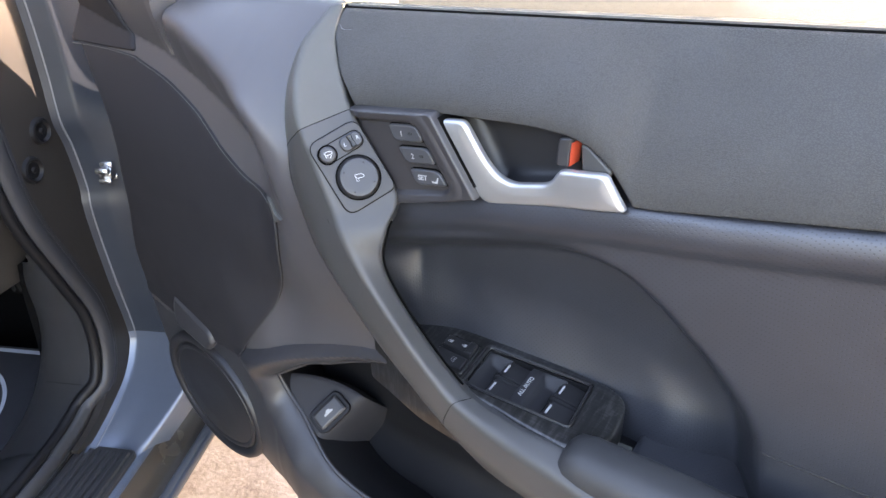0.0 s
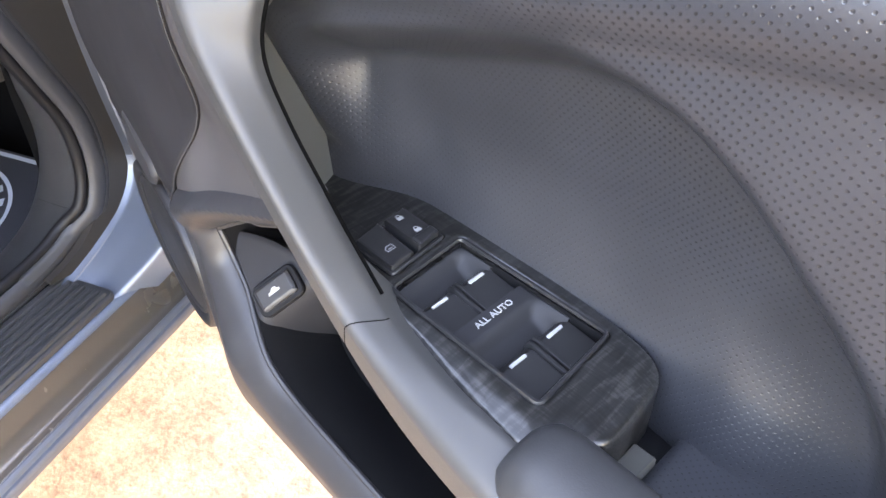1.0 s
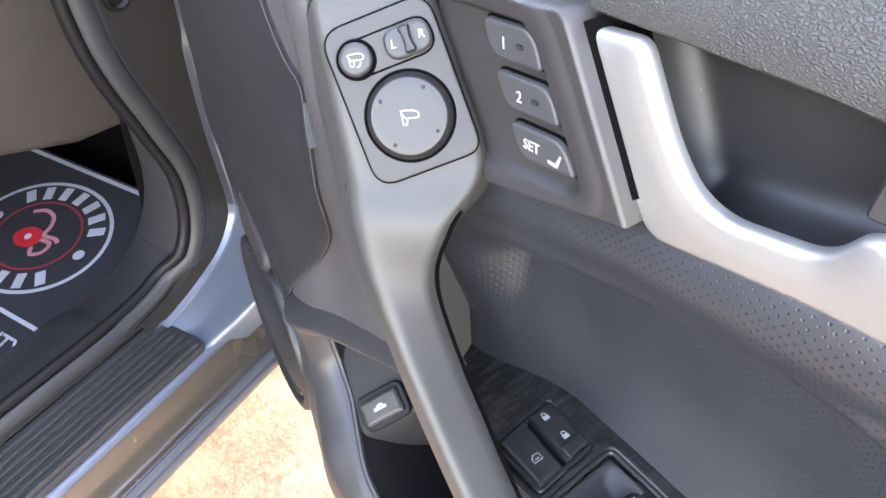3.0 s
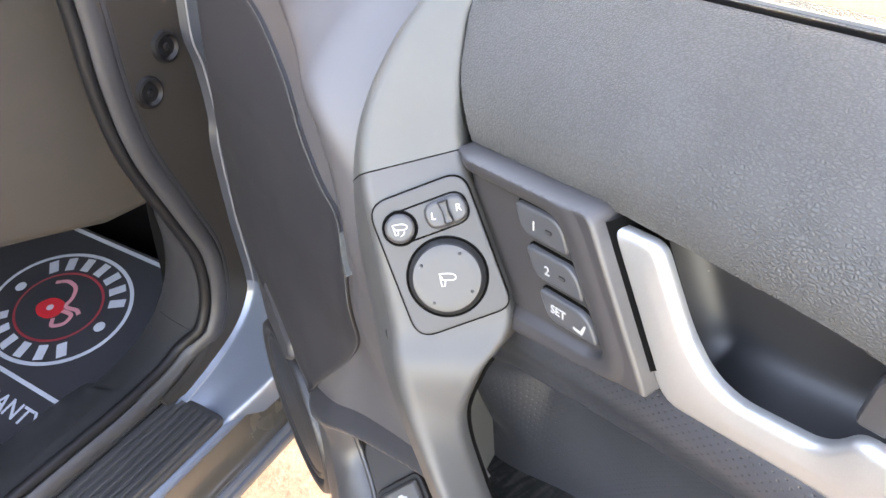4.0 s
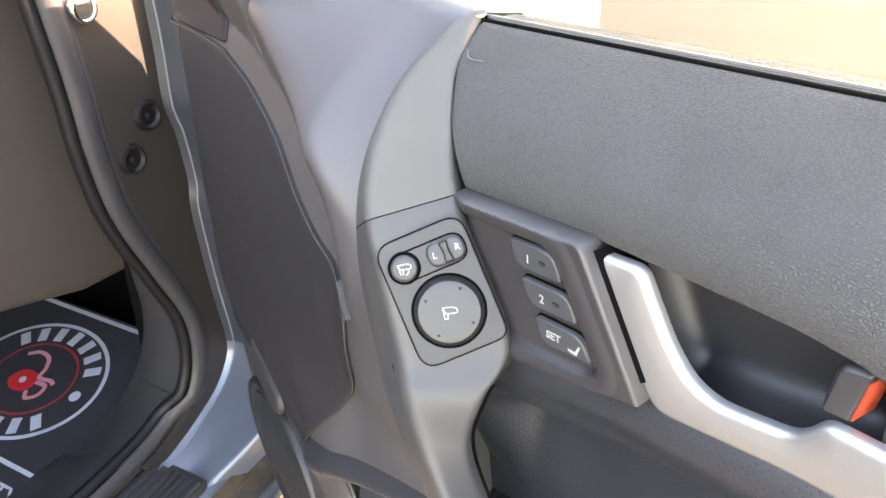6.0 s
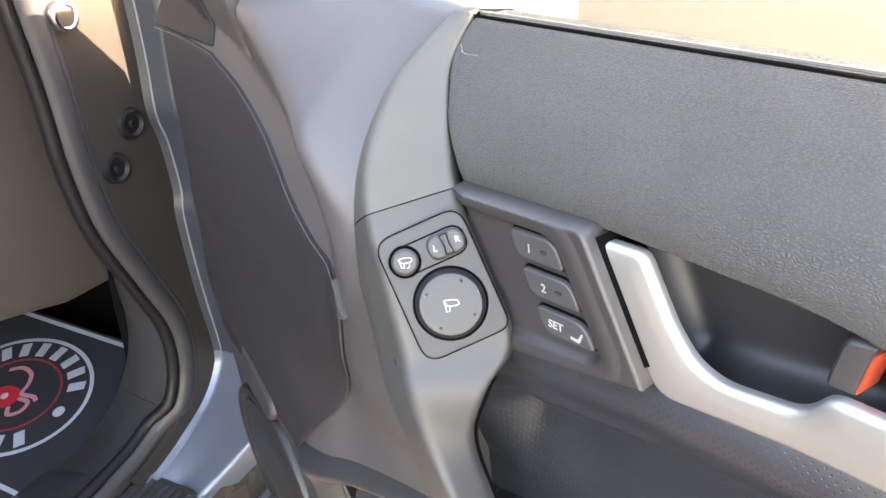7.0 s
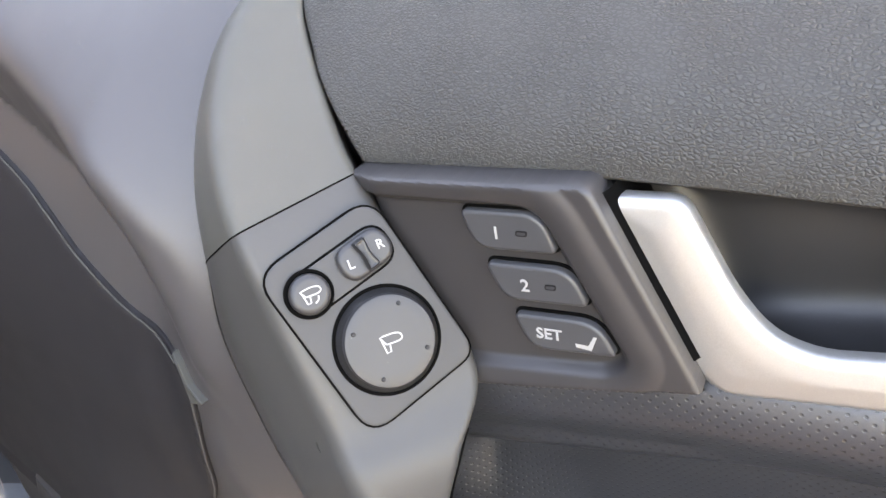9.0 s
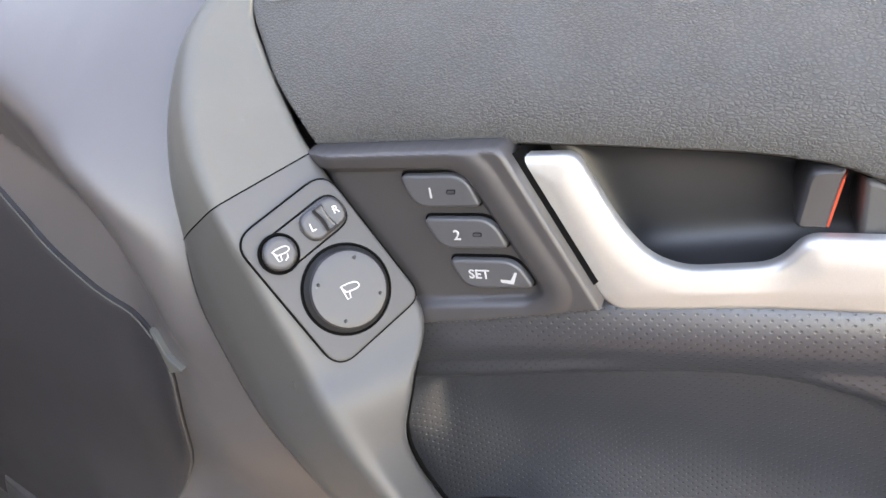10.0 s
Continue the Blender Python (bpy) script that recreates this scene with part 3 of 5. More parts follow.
def mirror_switches():
    M = PLATE_M
    out = rounded([(-0.0195, -0.0195), (0.0195, -0.0195), (0.0195, 0.036), (-0.0195, 0.036)], (0.008, 0.006, 0.008, 0.008), 6)
    part("plate_gap", puck(inset(out, -0.0003), [(0, -0.004), (0, 0.0010), (0.0002, 0.0011)], M), GAP, door)
    plate = part("mirror_switch_plate", puck(out, [(0, -0.003), (0, 0.0008), (0.0004, 0.0012), (0.001, 0.0013)], M), PLATE, door, "dark grey mirror adjuster plate")
    slot = rounded([(-0.0165, 0.0172), (0.0172, 0.0172), (0.0172, 0.0302), (-0.0165, 0.0302)], 0.0063, 7)
    part("slot_rim", puck(slot, [(0, -0.001), (0, 0.0016), (0.0003, 0.0017)], M), GAP, plate)
    part("slot_floor", puck(inset(slot, 0.0007), [(0, 0.001), (0, 0.0018), (0.0006, 0.0019)], M), PLATE, plate)
    # fold button
    c = ellipse(-0.0103, 0.0237, 0.0060, 0.0060, 40)
    part("button_ring", puck(inset(c, -0.0009), [(0, 0.001), (0, 0.0024), (0.0003, 0.0025)], M), GAP, plate)
    fold = part("fold_button", puck(c, [(0.0003, 0.002), (0.0003, 0.0038), (0.0009, 0.0046), (0.002, 0.0049)], M), KEYCAP, plate, "round mirror folding button")
    s = 0.0031
    art = [[*map(tuple, spline([(-0.85, 0.45), (0.2, 0.62), (0.85, 0.5), (0.95, 0.15), (0.6, -0.05), (-0.45, -0.1)], 4)), (-0.85, 0.45)], [(-0.7, 0.2), (-0.45, -0.75), (-0.12, -0.7), (-0.1, -0.1)], *[[*map(tuple, spline([(0.62, -0.25), (0.55, -0.6), (0.2, -0.85)], 4))]]]
    turn = radians(-18)
    part("symbol", line_art([[(-0.0103 + s * (x * math.cos(turn) - y * math.sin(turn)), 0.0237 + s * (x * math.sin(turn) + y * math.cos(turn))) for x, y in a] for a in art], 0.0004, M, 0.0051), WHITE, plate, "white mirror symbol")
    # left-right rocker
    r = rounded([(0.0002, 0.0183), (0.0166, 0.0183), (0.0166, 0.0291), (0.0002, 0.0291)], 0.0053, 7)
    rocker = part("rocker", puck(r, [(0, 0.001), (0, 0.0026), (0.0006, 0.0034), (0.0014, 0.0037)], M, base=lambda u, v: 0.5 * abs(u - 0.0084) * 0.12), KEYCAP, plate, "left and right mirror selector")
    k = rounded([(0.0064, 0.0192), (0.0106, 0.0192), (0.0098, 0.0237), (0.0106, 0.0284), (0.0064, 0.0284), (0.0072, 0.0237)], 0.0012, 4)
    part("ridge", puck(k, [(0, 0.002), (0, 0.0052), (0.0006, 0.0061), (0.0012, 0.0058)], M), GLOSSKEY, plate)
    for ch, x in (("L", 0.0034), ("R", 0.0134)):
        lettering(ch, 0.0038, M @ Matrix.Translation((x, 0.0237, 0.0042)) @ Matrix.Rotation(radians(-14), 4, "Z"), WHITE, plate)
    # adjuster knob
    e = ellipse(0, 0, 0.0152, 0.0152, 64)
    part("knob_well", puck(inset(e, -0.0007), [(0, 0.0), (0, 0.0016), (0.0003, 0.0017)], M), GAP, plate)
    # the skirt's shading is put in by using the darker key plastic
    part("knob_skirt", puck(e, [(0.0002, 0.001), (0.0004, 0.0020), (0.0020, 0.0040), (0.0030, 0.0040)], M), GLOSSKEY, plate, "knob skirt in darker plastic to stand for its shading")
    knob = part("adjuster_knob", puck(e, [(0.0018, 0.002), (0.0018, 0.0043), (0.0023, 0.0050), (0.0032, 0.0052), (0.0060, 0.0051)], M), KEYCAP, plate, "round mirror adjuster knob")
    s, turn = 0.0037, radians(-20)
    art = [[*map(tuple, spline([(-0.8, 0.5), (0.25, 0.55), (0.8, 0.4), (0.9, 0.05), (0.55, -0.12), (-0.4, -0.15)], 4)), (-0.8, 0.5)], [(-0.72, 0.3), (-0.5, -0.8), (-0.18, -0.75), (-0.14, -0.15)]]
    part("symbol", line_art([[(s * (x * math.cos(turn) - y * math.sin(turn)), s * (x * math.sin(turn) + y * math.cos(turn))) for x, y in a] for a in art], 0.00045, M, 0.0054), WHITE, plate, "white mirror symbol")
    for a in (8, 98, 188, 278):
        x, y = 0.0108 * math.cos(radians(a + 35)), 0.0108 * math.sin(radians(a + 35))
        part("dimple", puck(ellipse(x, y, 0.00065, 0.00065, 12), [(0, 0.0046), (0, 0.0053), (0.0002, 0.0056)], M), WELL, plate)


mirror_switches()


# seat memory buttons
def memory_bezel():
    low = [tuple(q) for q in spline([(-0.0140, 0.8330), (-0.0250, 0.8300), (-0.0420, 0.8252), (-0.0600, 0.8200), (-0.0790, 0.8150)], 4)]
    out = np.vstack([rounded([(-0.1185, 0.8785), (-0.0468, 0.8868), (-0.0158, 0.8362), (-0.0140, 0.8330)], (0.001, 0.003, 0.0015, 0.0002), 4)[:-3], low, [(-0.084, 0.822)]])
    well = rounded([(-0.124, 0.8722), (-0.0600, 0.8790), (-0.0325, 0.8365), (-0.0380, 0.8312), (-0.0790, 0.8225), (-0.100, 0.8200)], (0.002, 0.007, 0.004, 0.004, 0.012, 0.003), 6)

    def h(x, z):
        d, _, _ = seg_dist(x, z, well)
        s = np.where(inside(x, z, well), -d, d)
        crown = 0.0009 * np.sin(math.pi * np.clip((s - 0.001) / 0.009, 0, 1))
        return 0.0218 + crown - 0.0040 * smooth01((0.0010 - s) / 0.0034) - 0.0035 * smooth01((-0.106 - x) / 0.012)
    bez = part("memory_bezel", sheet(out, h, 0.0006, edge=0.0015, skirt=0.012), BEZEL, door, "dark moulded bezel with seat memory buttons")
    rows = (("1", [(-0.0820, 0.8740), (-0.0592, 0.8768), (-0.0538, 0.8660), (-0.0772, 0.8630)]), ("2", [(-0.0748, 0.8590), (-0.0505, 0.8620), (-0.0448, 0.8518), (-0.0690, 0.8483)]), ("SET", [(-0.0665, 0.8442), (-0.0428, 0.8474), (-0.0362, 0.8378), (-0.0608, 0.8335)]))
    for text, q in rows:
        o = rounded(q, (0.0024, 0.0055, 0.0024, 0.0055), 6)
        part("button_gap", puck(inset(o, -0.0008), [(0, 0.016), (0, 0.0184), (0.0002, 0.0185)], DOOR), GAP, bez)
        part("memory_button", puck(o, [(0, 0.017), (0, 0.0203), (0.0003, 0.0207), (0.0007, 0.0209), (0.0011, 0.0210)], DOOR), MEMKEY, bez, "seat memory push button")
        c = np.mean(np.array(q), 0)
        tilt = Matrix.Rotation(radians(7), 4, "Z")
        if text == "SET":
            lettering("SET", 0.0049, DOOR @ Matrix.Translation((c[0] - 0.0040, c[1] - 0.0006, 0.0211)) @ tilt, WHITE, bez)
            seat = [(0.0035, -0.0012), (0.0072, -0.0010), (0.0085, 0.0024), (0.0094, 0.0024), (0.0082, -0.0024), (0.0040, -0.0024)]
            bm = bmesh.new()
            bm.faces.new([put(bm, DOOR, (c[0] + x, c[1] + y, 0.0212)) for x, y in seat])
            part("symbol", bm, WHITE, bez, "white seat symbol")
        else:
            lettering(text, 0.0052, DOOR @ Matrix.Translation((c[0] - 0.0030, c[1] - 0.0009, 0.0211)) @ tilt, WHITE, bez)
            w = rounded([(c[0] + 0.0026, c[1] - 0.0006), (c[0] + 0.0058, c[1] - 0.0002), (c[0] + 0.0058, c[1] + 0.0015), (c[0] + 0.0026, c[1] + 0.0011)], 0.0007, 4)
            part("indicator", puck(w, [(0, 0.020), (0, 0.0211), (0.0002, 0.0212)], DOOR), BLACK, bez)
            part("indicator_lens", puck(inset(w, 0.0004), [(0, 0.020), (0, 0.0213)], DOOR), KEYCAP, bez)
    return bez


memory = memory_bezel()


# release lever in its cup
def release(bez):
    mouth = rounded([(-0.052, 0.8855), (0.0, 0.8885), (0.032, 0.8885), (0.054, 0.884), (0.073, 0.8705), (0.0885, 0.8485), (-0.012, 0.8265), (-0.021, 0.832)], (0.003, 0.02, 0.02, 0.02, 0.02, 0.004, 0.006, 0.006), 5)

    def h(x, z):
        d, _, _ = seg_dist(x, z, mouth)
        return 0.006 - 0.024 * (1 - np.exp(-(d / 0.0068) ** 1.6))
    cup = part("handle_cup", sheet(mouth, h, 0.0012, edge=0.0, skirt=0.002), CUP, door, "dark recessed cup behind the release lever")
    lever = np.vstack([
        rounded([(-0.0456, 0.8812), (-0.0256, 0.8836), (-0.0170, 0.8700), (-0.0098, 0.8590), (-0.0005, 0.8500), (0.0100, 0.8474), (0.0350, 0.8530), (0.0410, 0.8640), (0.0725, 0.8692), (0.0862, 0.8482), (-0.0112, 0.8283), (-0.0196, 0.8370)],
                (0.003, 0.004, 0.01, 0.01, 0.01, 0.008, 0.006, 0.004, 0.004, 0.003, 0.006, 0.01), 5)])

    def hl(x, z):
        d, _, _ = seg_dist(x, z, lever)
        return 0.0145 + 0.0008 * smooth01(d / 0.009) + 0.004 * smooth01((x - 0.03) / 0.05)
    part("release_lever", sheet(lever, hl, 0.0008, edge=0.0026, skirt=0.0025), SILVER, door, "satin silver inner release lever")
    # black sheet over the bezel's side, in place of the gap's shade
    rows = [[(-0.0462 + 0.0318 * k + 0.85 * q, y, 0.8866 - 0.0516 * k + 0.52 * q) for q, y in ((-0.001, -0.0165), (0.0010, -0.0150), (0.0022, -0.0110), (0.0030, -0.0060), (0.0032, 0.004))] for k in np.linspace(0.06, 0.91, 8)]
    part("lever_gap_shade", loft(rows), GAP, bez, "black sheet standing for the shaded gap beside the release lever")
    # lock tab with its orange flag
    tab = rounded([(0.0372, 0.8650), (0.0384, 0.8840), (0.0478, 0.8850), (0.0462, 0.8655)], (0.003, 0.004, 0.001, 0.001), 5)
    part("lock_tab", puck(tab, [(0, -0.016), (0, 0.0085), (0.0006, 0.0105), (0.0014, 0.0112)], DOOR, base=lambda u, v: -9.0 * (u - 0.0435) ** 2 - 0.10 * (u - 0.0425)), KEYCAP, door, "dark grey lock tab")
    bm = bmesh.new()
    a = [(0.0463, -0.0104, 0.8665), (0.0475, -0.0104, 0.8815), (0.0495, 0.0000, 0.8815), (0.0483, 0.0000, 0.8665)]
    b = [(x - 0.0008, y + 0.0006, z) for x, y, z in a]
    top, low = [bm.verts.new(q) for q in a], [bm.verts.new(q) for q in b]
    bm.faces.new(top)
    bm.faces.new(low[::-1])
    for k in range(4):
        bm.faces.new((top[k], low[k], low[(k + 1) % 4], top[(k + 1) % 4]))
    part("lock_flag", bm, ORANGE, door, "orange unlocked flag on the side of the tab")
    cheek = rounded([(0.0545, 0.8618), (0.0525, 0.8815), (0.0570, 0.8815), (0.0735, 0.8690), (0.0728, 0.8655)], (0.001, 0.002, 0.004, 0.002, 0.001), 4)
    part("cup_cheek", puck(cheek, [(0, -0.016), (0, 0.0085), (0.0006, 0.0096), (0.0014, 0.0100)], DOOR, base=lambda u, v: 0.12 * (u - 0.055)), GRIP, door, "grey cheek beside the lock tab")


release(memory)


# perforated leather lining with the armrest recess
def lining():
    top = [(-0.114, 0.806), (-0.0775, 0.8185), (-0.0185, 0.8330), (0.087, 0.8500), (0.144, 0.8572), (0.212, 0.8678), (0.55, 0.9148)]
    out = np.array([(-0.075, 0.60), (0.55, 0.60), *top[::-1], (-0.150, 0.775), (-0.195, 0.765), (-0.190, 0.69), (-0.105, 0.668), (-0.08, 0.655)])
    rec = np.vstack([spline([(-0.25, 0.752), (-0.14, 0.764), (-0.08, 0.779), (0.005, 0.803), (0.045, 0.809), (0.078, 0.805), (0.1, 0.795), (0.124, 0.776), (0.159, 0.742), (0.181, 0.707), (0.190, 0.66)], 6), [(0.19, 0.4), (-0.25, 0.4)]])
    tx, tz = np.array([t[0] for t in top]), np.array([t[1] for t in top])

    def h(x, z):
        d, _, _ = seg_dist(x, z, rec)
        d = np.where(inside(x, z, rec), d, -d)
        deep = 0.042 * (0.72 * smooth01((d + 0.004) / 0.027) + 0.28 * smooth01(d / 0.12))
        below = np.clip((np.interp(x, tx, tz) - z) / 0.03, 0, 1)
        roll = 0.005 * np.sin(math.pi * below)
        left = 0.026 * smooth01((0.742 - z) / 0.11) * smooth01((d - 0.02) / 0.05)
        left = left + 0.018 * smooth01((-0.050 - x) / 0.06) * smooth01((0.785 - z) / 0.08)* smooth01((d - 0.004) / 0.05)
        face = 0.0105 + roll - deep + left - 0.004 * smooth01((x - 0.2) / 0.3)
        # the hide turns forward to meet the end wall
        meet = 0.0175 - 0.316 * np.clip(0.767 - z, -0.02, 0.11)
        turn = smooth01((-0.0815 - 0.103 * (z - 0.6835) - x) / 0.031) * smooth01((0.800 - z) / 0.035)
        return face + (np.maximum(meet, face) - face) * turn
    part("leather_lining", sheet(out, h, 0.0028, edge=0.004, skirt=0.005), PERF, door, "perforated black leather lining with armrest recess")
    # plain wall closing the recess towards the hinge
    rows = []
    foot, rise, run = Vector((-0.1125, 0.0083, 0.6835)), Vector((-0.098, -0.300, 0.949)), Vector((0.452, -0.892, 0.0))
    for k in np.linspace(0.0, 0.135, 14):
        reach = np.interp(k, [-0.012, 0.01, 0.03, 0.06, 0.10, 0.135], [0.042, 0.043, 0.052, 0.054, 0.042, 0.032])
        rows.append([tuple(foot + rise * float(k) + run * float(reach * q)) for q in (-0.25, 0.0, 0.25, 0.5, 0.75, 1.0)])
    part("recess_end", loft(rows), SATIN, door, "smooth grey end wall of the armrest recess")
    part("lining_seam", tube([(0.186, -0.0102, 0.7018), (0.246, -0.0102, 0.6995), (0.4, -0.0095, 0.695), (0.54, -0.0085, 0.69)], 0.0009, 6), BLACK, door)
    # floor of the finger cup
    strip = rounded([(0.096, -0.046), (0.1055, -0.046), (0.1065, -0.010), (0.096, -0.010)], 0.001, 2)
    part("cup_strip", puck(strip, [(0, 0.640), (0, 0.6615), (0.0008, 0.6625)], TOP), SATIN, door, "grey plastic strip before the pull cup")
    cup = rounded([(0.1065, -0.05), (0.215, -0.05), (0.215, 0.03), (0.1065, 0.03)], 0.002, 4)
    part("cup_floor", sheet(cup, lambda x, y: 0.6600 - 0.010 * smooth01((x - 0.12) / 0.09), 0.003, TOP, edge=0.002), PERF, door, "perforated leather floor of the pull cup")


lining()


# wood-look switch panel
def switch_panel():
    out = spline([(-0.128, -0.004), (-0.1110, 0.0090), (-0.0870, 0.0180), (-0.0430, 0.0240), (0.019, 0.0220), (0.052, 0.0188), (0.072, 0.0165), (0.0855, 0.0130), (0.0925, 0.0065), (0.0950, -0.004), (0.0965, -0.020), (0.0965, -0.030), (0.0930, -0.0370), (0.0860, -0.0420), (0.0755, -0.0540), (0.0617, -0.0545), (0.036, -0.0515), (0.009, -0.0470), (-0.02, -0.0440), (-0.06, -0.038), (-0.10, -0.026), (-0.13, -0.016)], 6, True)
    hole = rounded([(-0.0218, 0.0095), (0.0658, 0.0098), (0.0692, -0.0380), (-0.0190, -0.0368)], 0.004, 5)
    lock = rounded([(-0.057, 0.0045), (-0.0275, 0.0035), (-0.0245, -0.0305), (-0.053, -0.0315)], 0.0015, 3)

    def h(x, y):
        d, _, _ = seg_dist(x, y, out)
        return 0.6850 + 0.0016 * smooth01(d / 0.012) - 0.0012 * smooth01((x - 0.075) / 0.025)
    panel = part("switch_panel", sheet(out, h, 0.0008, TOP, [hole, lock], edge=0.0030, skirt=0.055, hole_skirt=0.008), WOOD, door, "black wood-look switch panel on the armrest")
    part("cluster_frame", sheet(inset(hole, 0.0003), lambda x, y: 0.6845 + 0 * x, 0.0014, TOP, [inset(hole, 0.0016)], edge=0.0004, skirt=0.006), BLACK, panel)
    for q, zz in ((hole, 0.6858), (lock, 0.6862)):
        part("bezel_line", tube([(x, y, zz) for x, y in inset(q, 0.0003)], 0.0012, 6, closed=True), GLOSSKEY, panel)
    # window switches: two rows of two with finger wells
    well = []
    for x0, x1 in ((-0.0205, 0.0175), (0.0262, 0.0645)):
        well.append(rounded([(x0, 0.0088), (x1, 0.0080), (x1 + 0.0004, -0.0352), (x0 + 0.0006, -0.0345)], 0.002, 3))

    def base(x, y):
        z = np.full(np.shape(x), 0.6828)
        for x0, x1 in ((-0.0195, 0.0165), (0.0270, 0.0635)):
            t = np.clip((x - x0) / 0.017, 0, 1)
            side = smooth01((0.0085 - y) / 0.010)
            front = smooth01((x - x0) / 0.006)
            bowl = (0.003 + 0.0085 * t) * front * side
            k = (x > x0) & (x < x0 + 0.0205)
            z = np.where(k, z - bowl, z)
            z = np.where((x >= x0 + 0.0205) & (x < x1 + 0.0015), z - 0.008, z)
        return z
    part("switch_well", sheet(inset(hole, 0.0014), base, 0.0011, TOP, edge=0.0005, skirt=0.004), WELL, panel, "dark moulded finger wells")
    for x0 in (-0.0195, 0.0270):
        for yc in (-0.0018, -0.0246):
            a, b, w = x0 + 0.0155, x0 + 0.0372, 0.0092
            rows = []
            for y in (yc - w, yc - w + 0.0004, yc, yc + w - 0.0004, yc + w):
                e = 0.0006 if abs(y - yc) > w - 0.0001 else 0.0
                rows.append(corner([(a + 0.002, y, 0.672), (a, y, 0.6785 - e), (a + 0.0035, y, 0.6812 - e), (b, y, 0.6790 - e), (b, y, 0.672)], (0.0008, 0.0015, 0.0008), 4))
            part("window_switch", loft(rows, caps=True), GLOSSKEY, panel, "black electric window switch with pale mark")
            bm = bmesh.new()
            bx = x0 + 0.0198
            m = frame_of((bx, yc, 0.6816), (0, 1, 0), (-1, 0, 0.12))
            part("switch_mark", puck(rounded([(-0.0046, -0.0008), (0.0046, -0.0008), (0.0046, 0.0008), (-0.0046, 0.0008)], 0.0003, 2), [(0, -0.001), (0, 0.0), (0.0001, 0.0001)], m, bm=bm), WHITE, panel)
        # twin ribs that part the two keys
        for yr in (-0.0117, -0.0145):
            rows = [corner([(x, yr - 0.0008, 0.672), (x, yr - 0.0008, z), (x, yr + 0.0008, z), (x, yr + 0.0008, 0.672)], (0.0004, 0.0004), 2) for x, z in ((x0 + 0.0145, 0.6785), (x0 + 0.0160, 0.6822), (x0 + 0.0190, 0.6832), (x0 + 0.0365, 0.6806), (x0 + 0.0375, 0.6780))]
            part("key_rib", loft(rows, caps=True), GLOSSKEY, panel)
    lettering("ALL AUTO", 0.0047, frame_of((0.0228, -0.0135, 0.6831), (0, 1, 0), (-1, 0, 0)), WHITE, panel)
    # lock keys
    part("lock_key_well", puck(inset(lock, -0.0002), [(0, 0.676), (0, 0.6812), (0.001, 0.6812)], TOP), BLACK, panel)
    keys = [[(-0.0545, -0.0142), (-0.0272, -0.0150), (-0.0258, -0.0296), (-0.0520, -0.0303)], [(-0.0560, 0.0032), (-0.0292, 0.0024), (-0.0278, -0.0112), (-0.0550, -0.0105)]]
    for i, q in enumerate(keys):
        tilt = 0.05 if i == 0 else 0.0
        part("lock_key", puck(rounded(q, 0.001, 3), [(0, 0.680), (0, 0.6885), (0.0007, 0.6895), (0.0015, 0.6897)], TOP, base=lambda u, v: -tilt * (u + 0.04)), GLOSSKEY, panel, "black lock key with pale symbol")
    step = rounded([(-0.0345, 0.0020), (-0.0285, 0.0018), (-0.0272, -0.0108), (-0.0335, -0.0106)], 0.0008, 3)
    part("key_ridge", puck(step, [(0, 0.688), (0, 0.6906), (0.0008, 0.6912)], TOP), GLOSSKEY, panel)
    for x, y, s, z in ((-0.0498, -0.0045, 1, 0.6900), (-0.0372, -0.0040, 1, 0.6900), (-0.0365, -0.0222, 0, 0.6896)):
        m = frame_of((x, y, z), (0, 1, 0), (-1, 0, 0))
        if s:
            body = [(-0.0016, -0.0016), (0.0016, -0.0016), (0.0016, 0.0006), (-0.0016, 0.0006)]
            bm = puck(np.array(body), [(0, 0), (0, 0.0002)], m)
            line_art([[(-0.001, 0.0006), (-0.0009, 0.0018), (0.0, 0.0023), (0.0009, 0.0018), (0.001, 0.0006)]], 0.0005, m, 0.0002, bm)
        else:
            bm = line_art([[(-0.0022, -0.0018), (0.0024, -0.0018), (0.0024, 0.0016), (-0.0006, 0.0016), (-0.0022, 0.0002), (-0.0022, -0.0018)], [(-0.001, -0.0006), (0.0014, -0.0006)]], 0.0005, m, 0.0002)
        part("symbol", bm, WHITE, panel)


switch_panel()


def armrest_pad():
    rows = []
    for x, s, dz in ((0.0715, 0.30, -0.010), (0.072, 0.55, -0.006), (0.0745, 0.80, -0.002), (0.080, 0.95, 0.0), (0.09, 1.0, 0.001), (0.13, 1.03, 0.001), (0.2, 1.1, -0.002), (0.32, 1.15, -0.004), (0.55, 1.15, -0.006)):
        yc, zc = -0.0535 - 0.03 * max(0.0, x - 0.09), 0.674 + dz
        row = []
        for a in np.linspace(0, 2 * math.pi, 28, endpoint=False):
            c, q = math.cos(a), math.sin(a)
            row.append((x, yc + s * 0.0200 * math.copysign(abs(c) ** 0.75, c), zc + s * 0.0180 * math.copysign(abs(q) ** 0.8, q)))
        rows.append(row)
    part("armrest_pad", loft(rows, closed=True, caps=True), PADLEATHER, door, "rounded grey leather armrest pad")


armrest_pad()


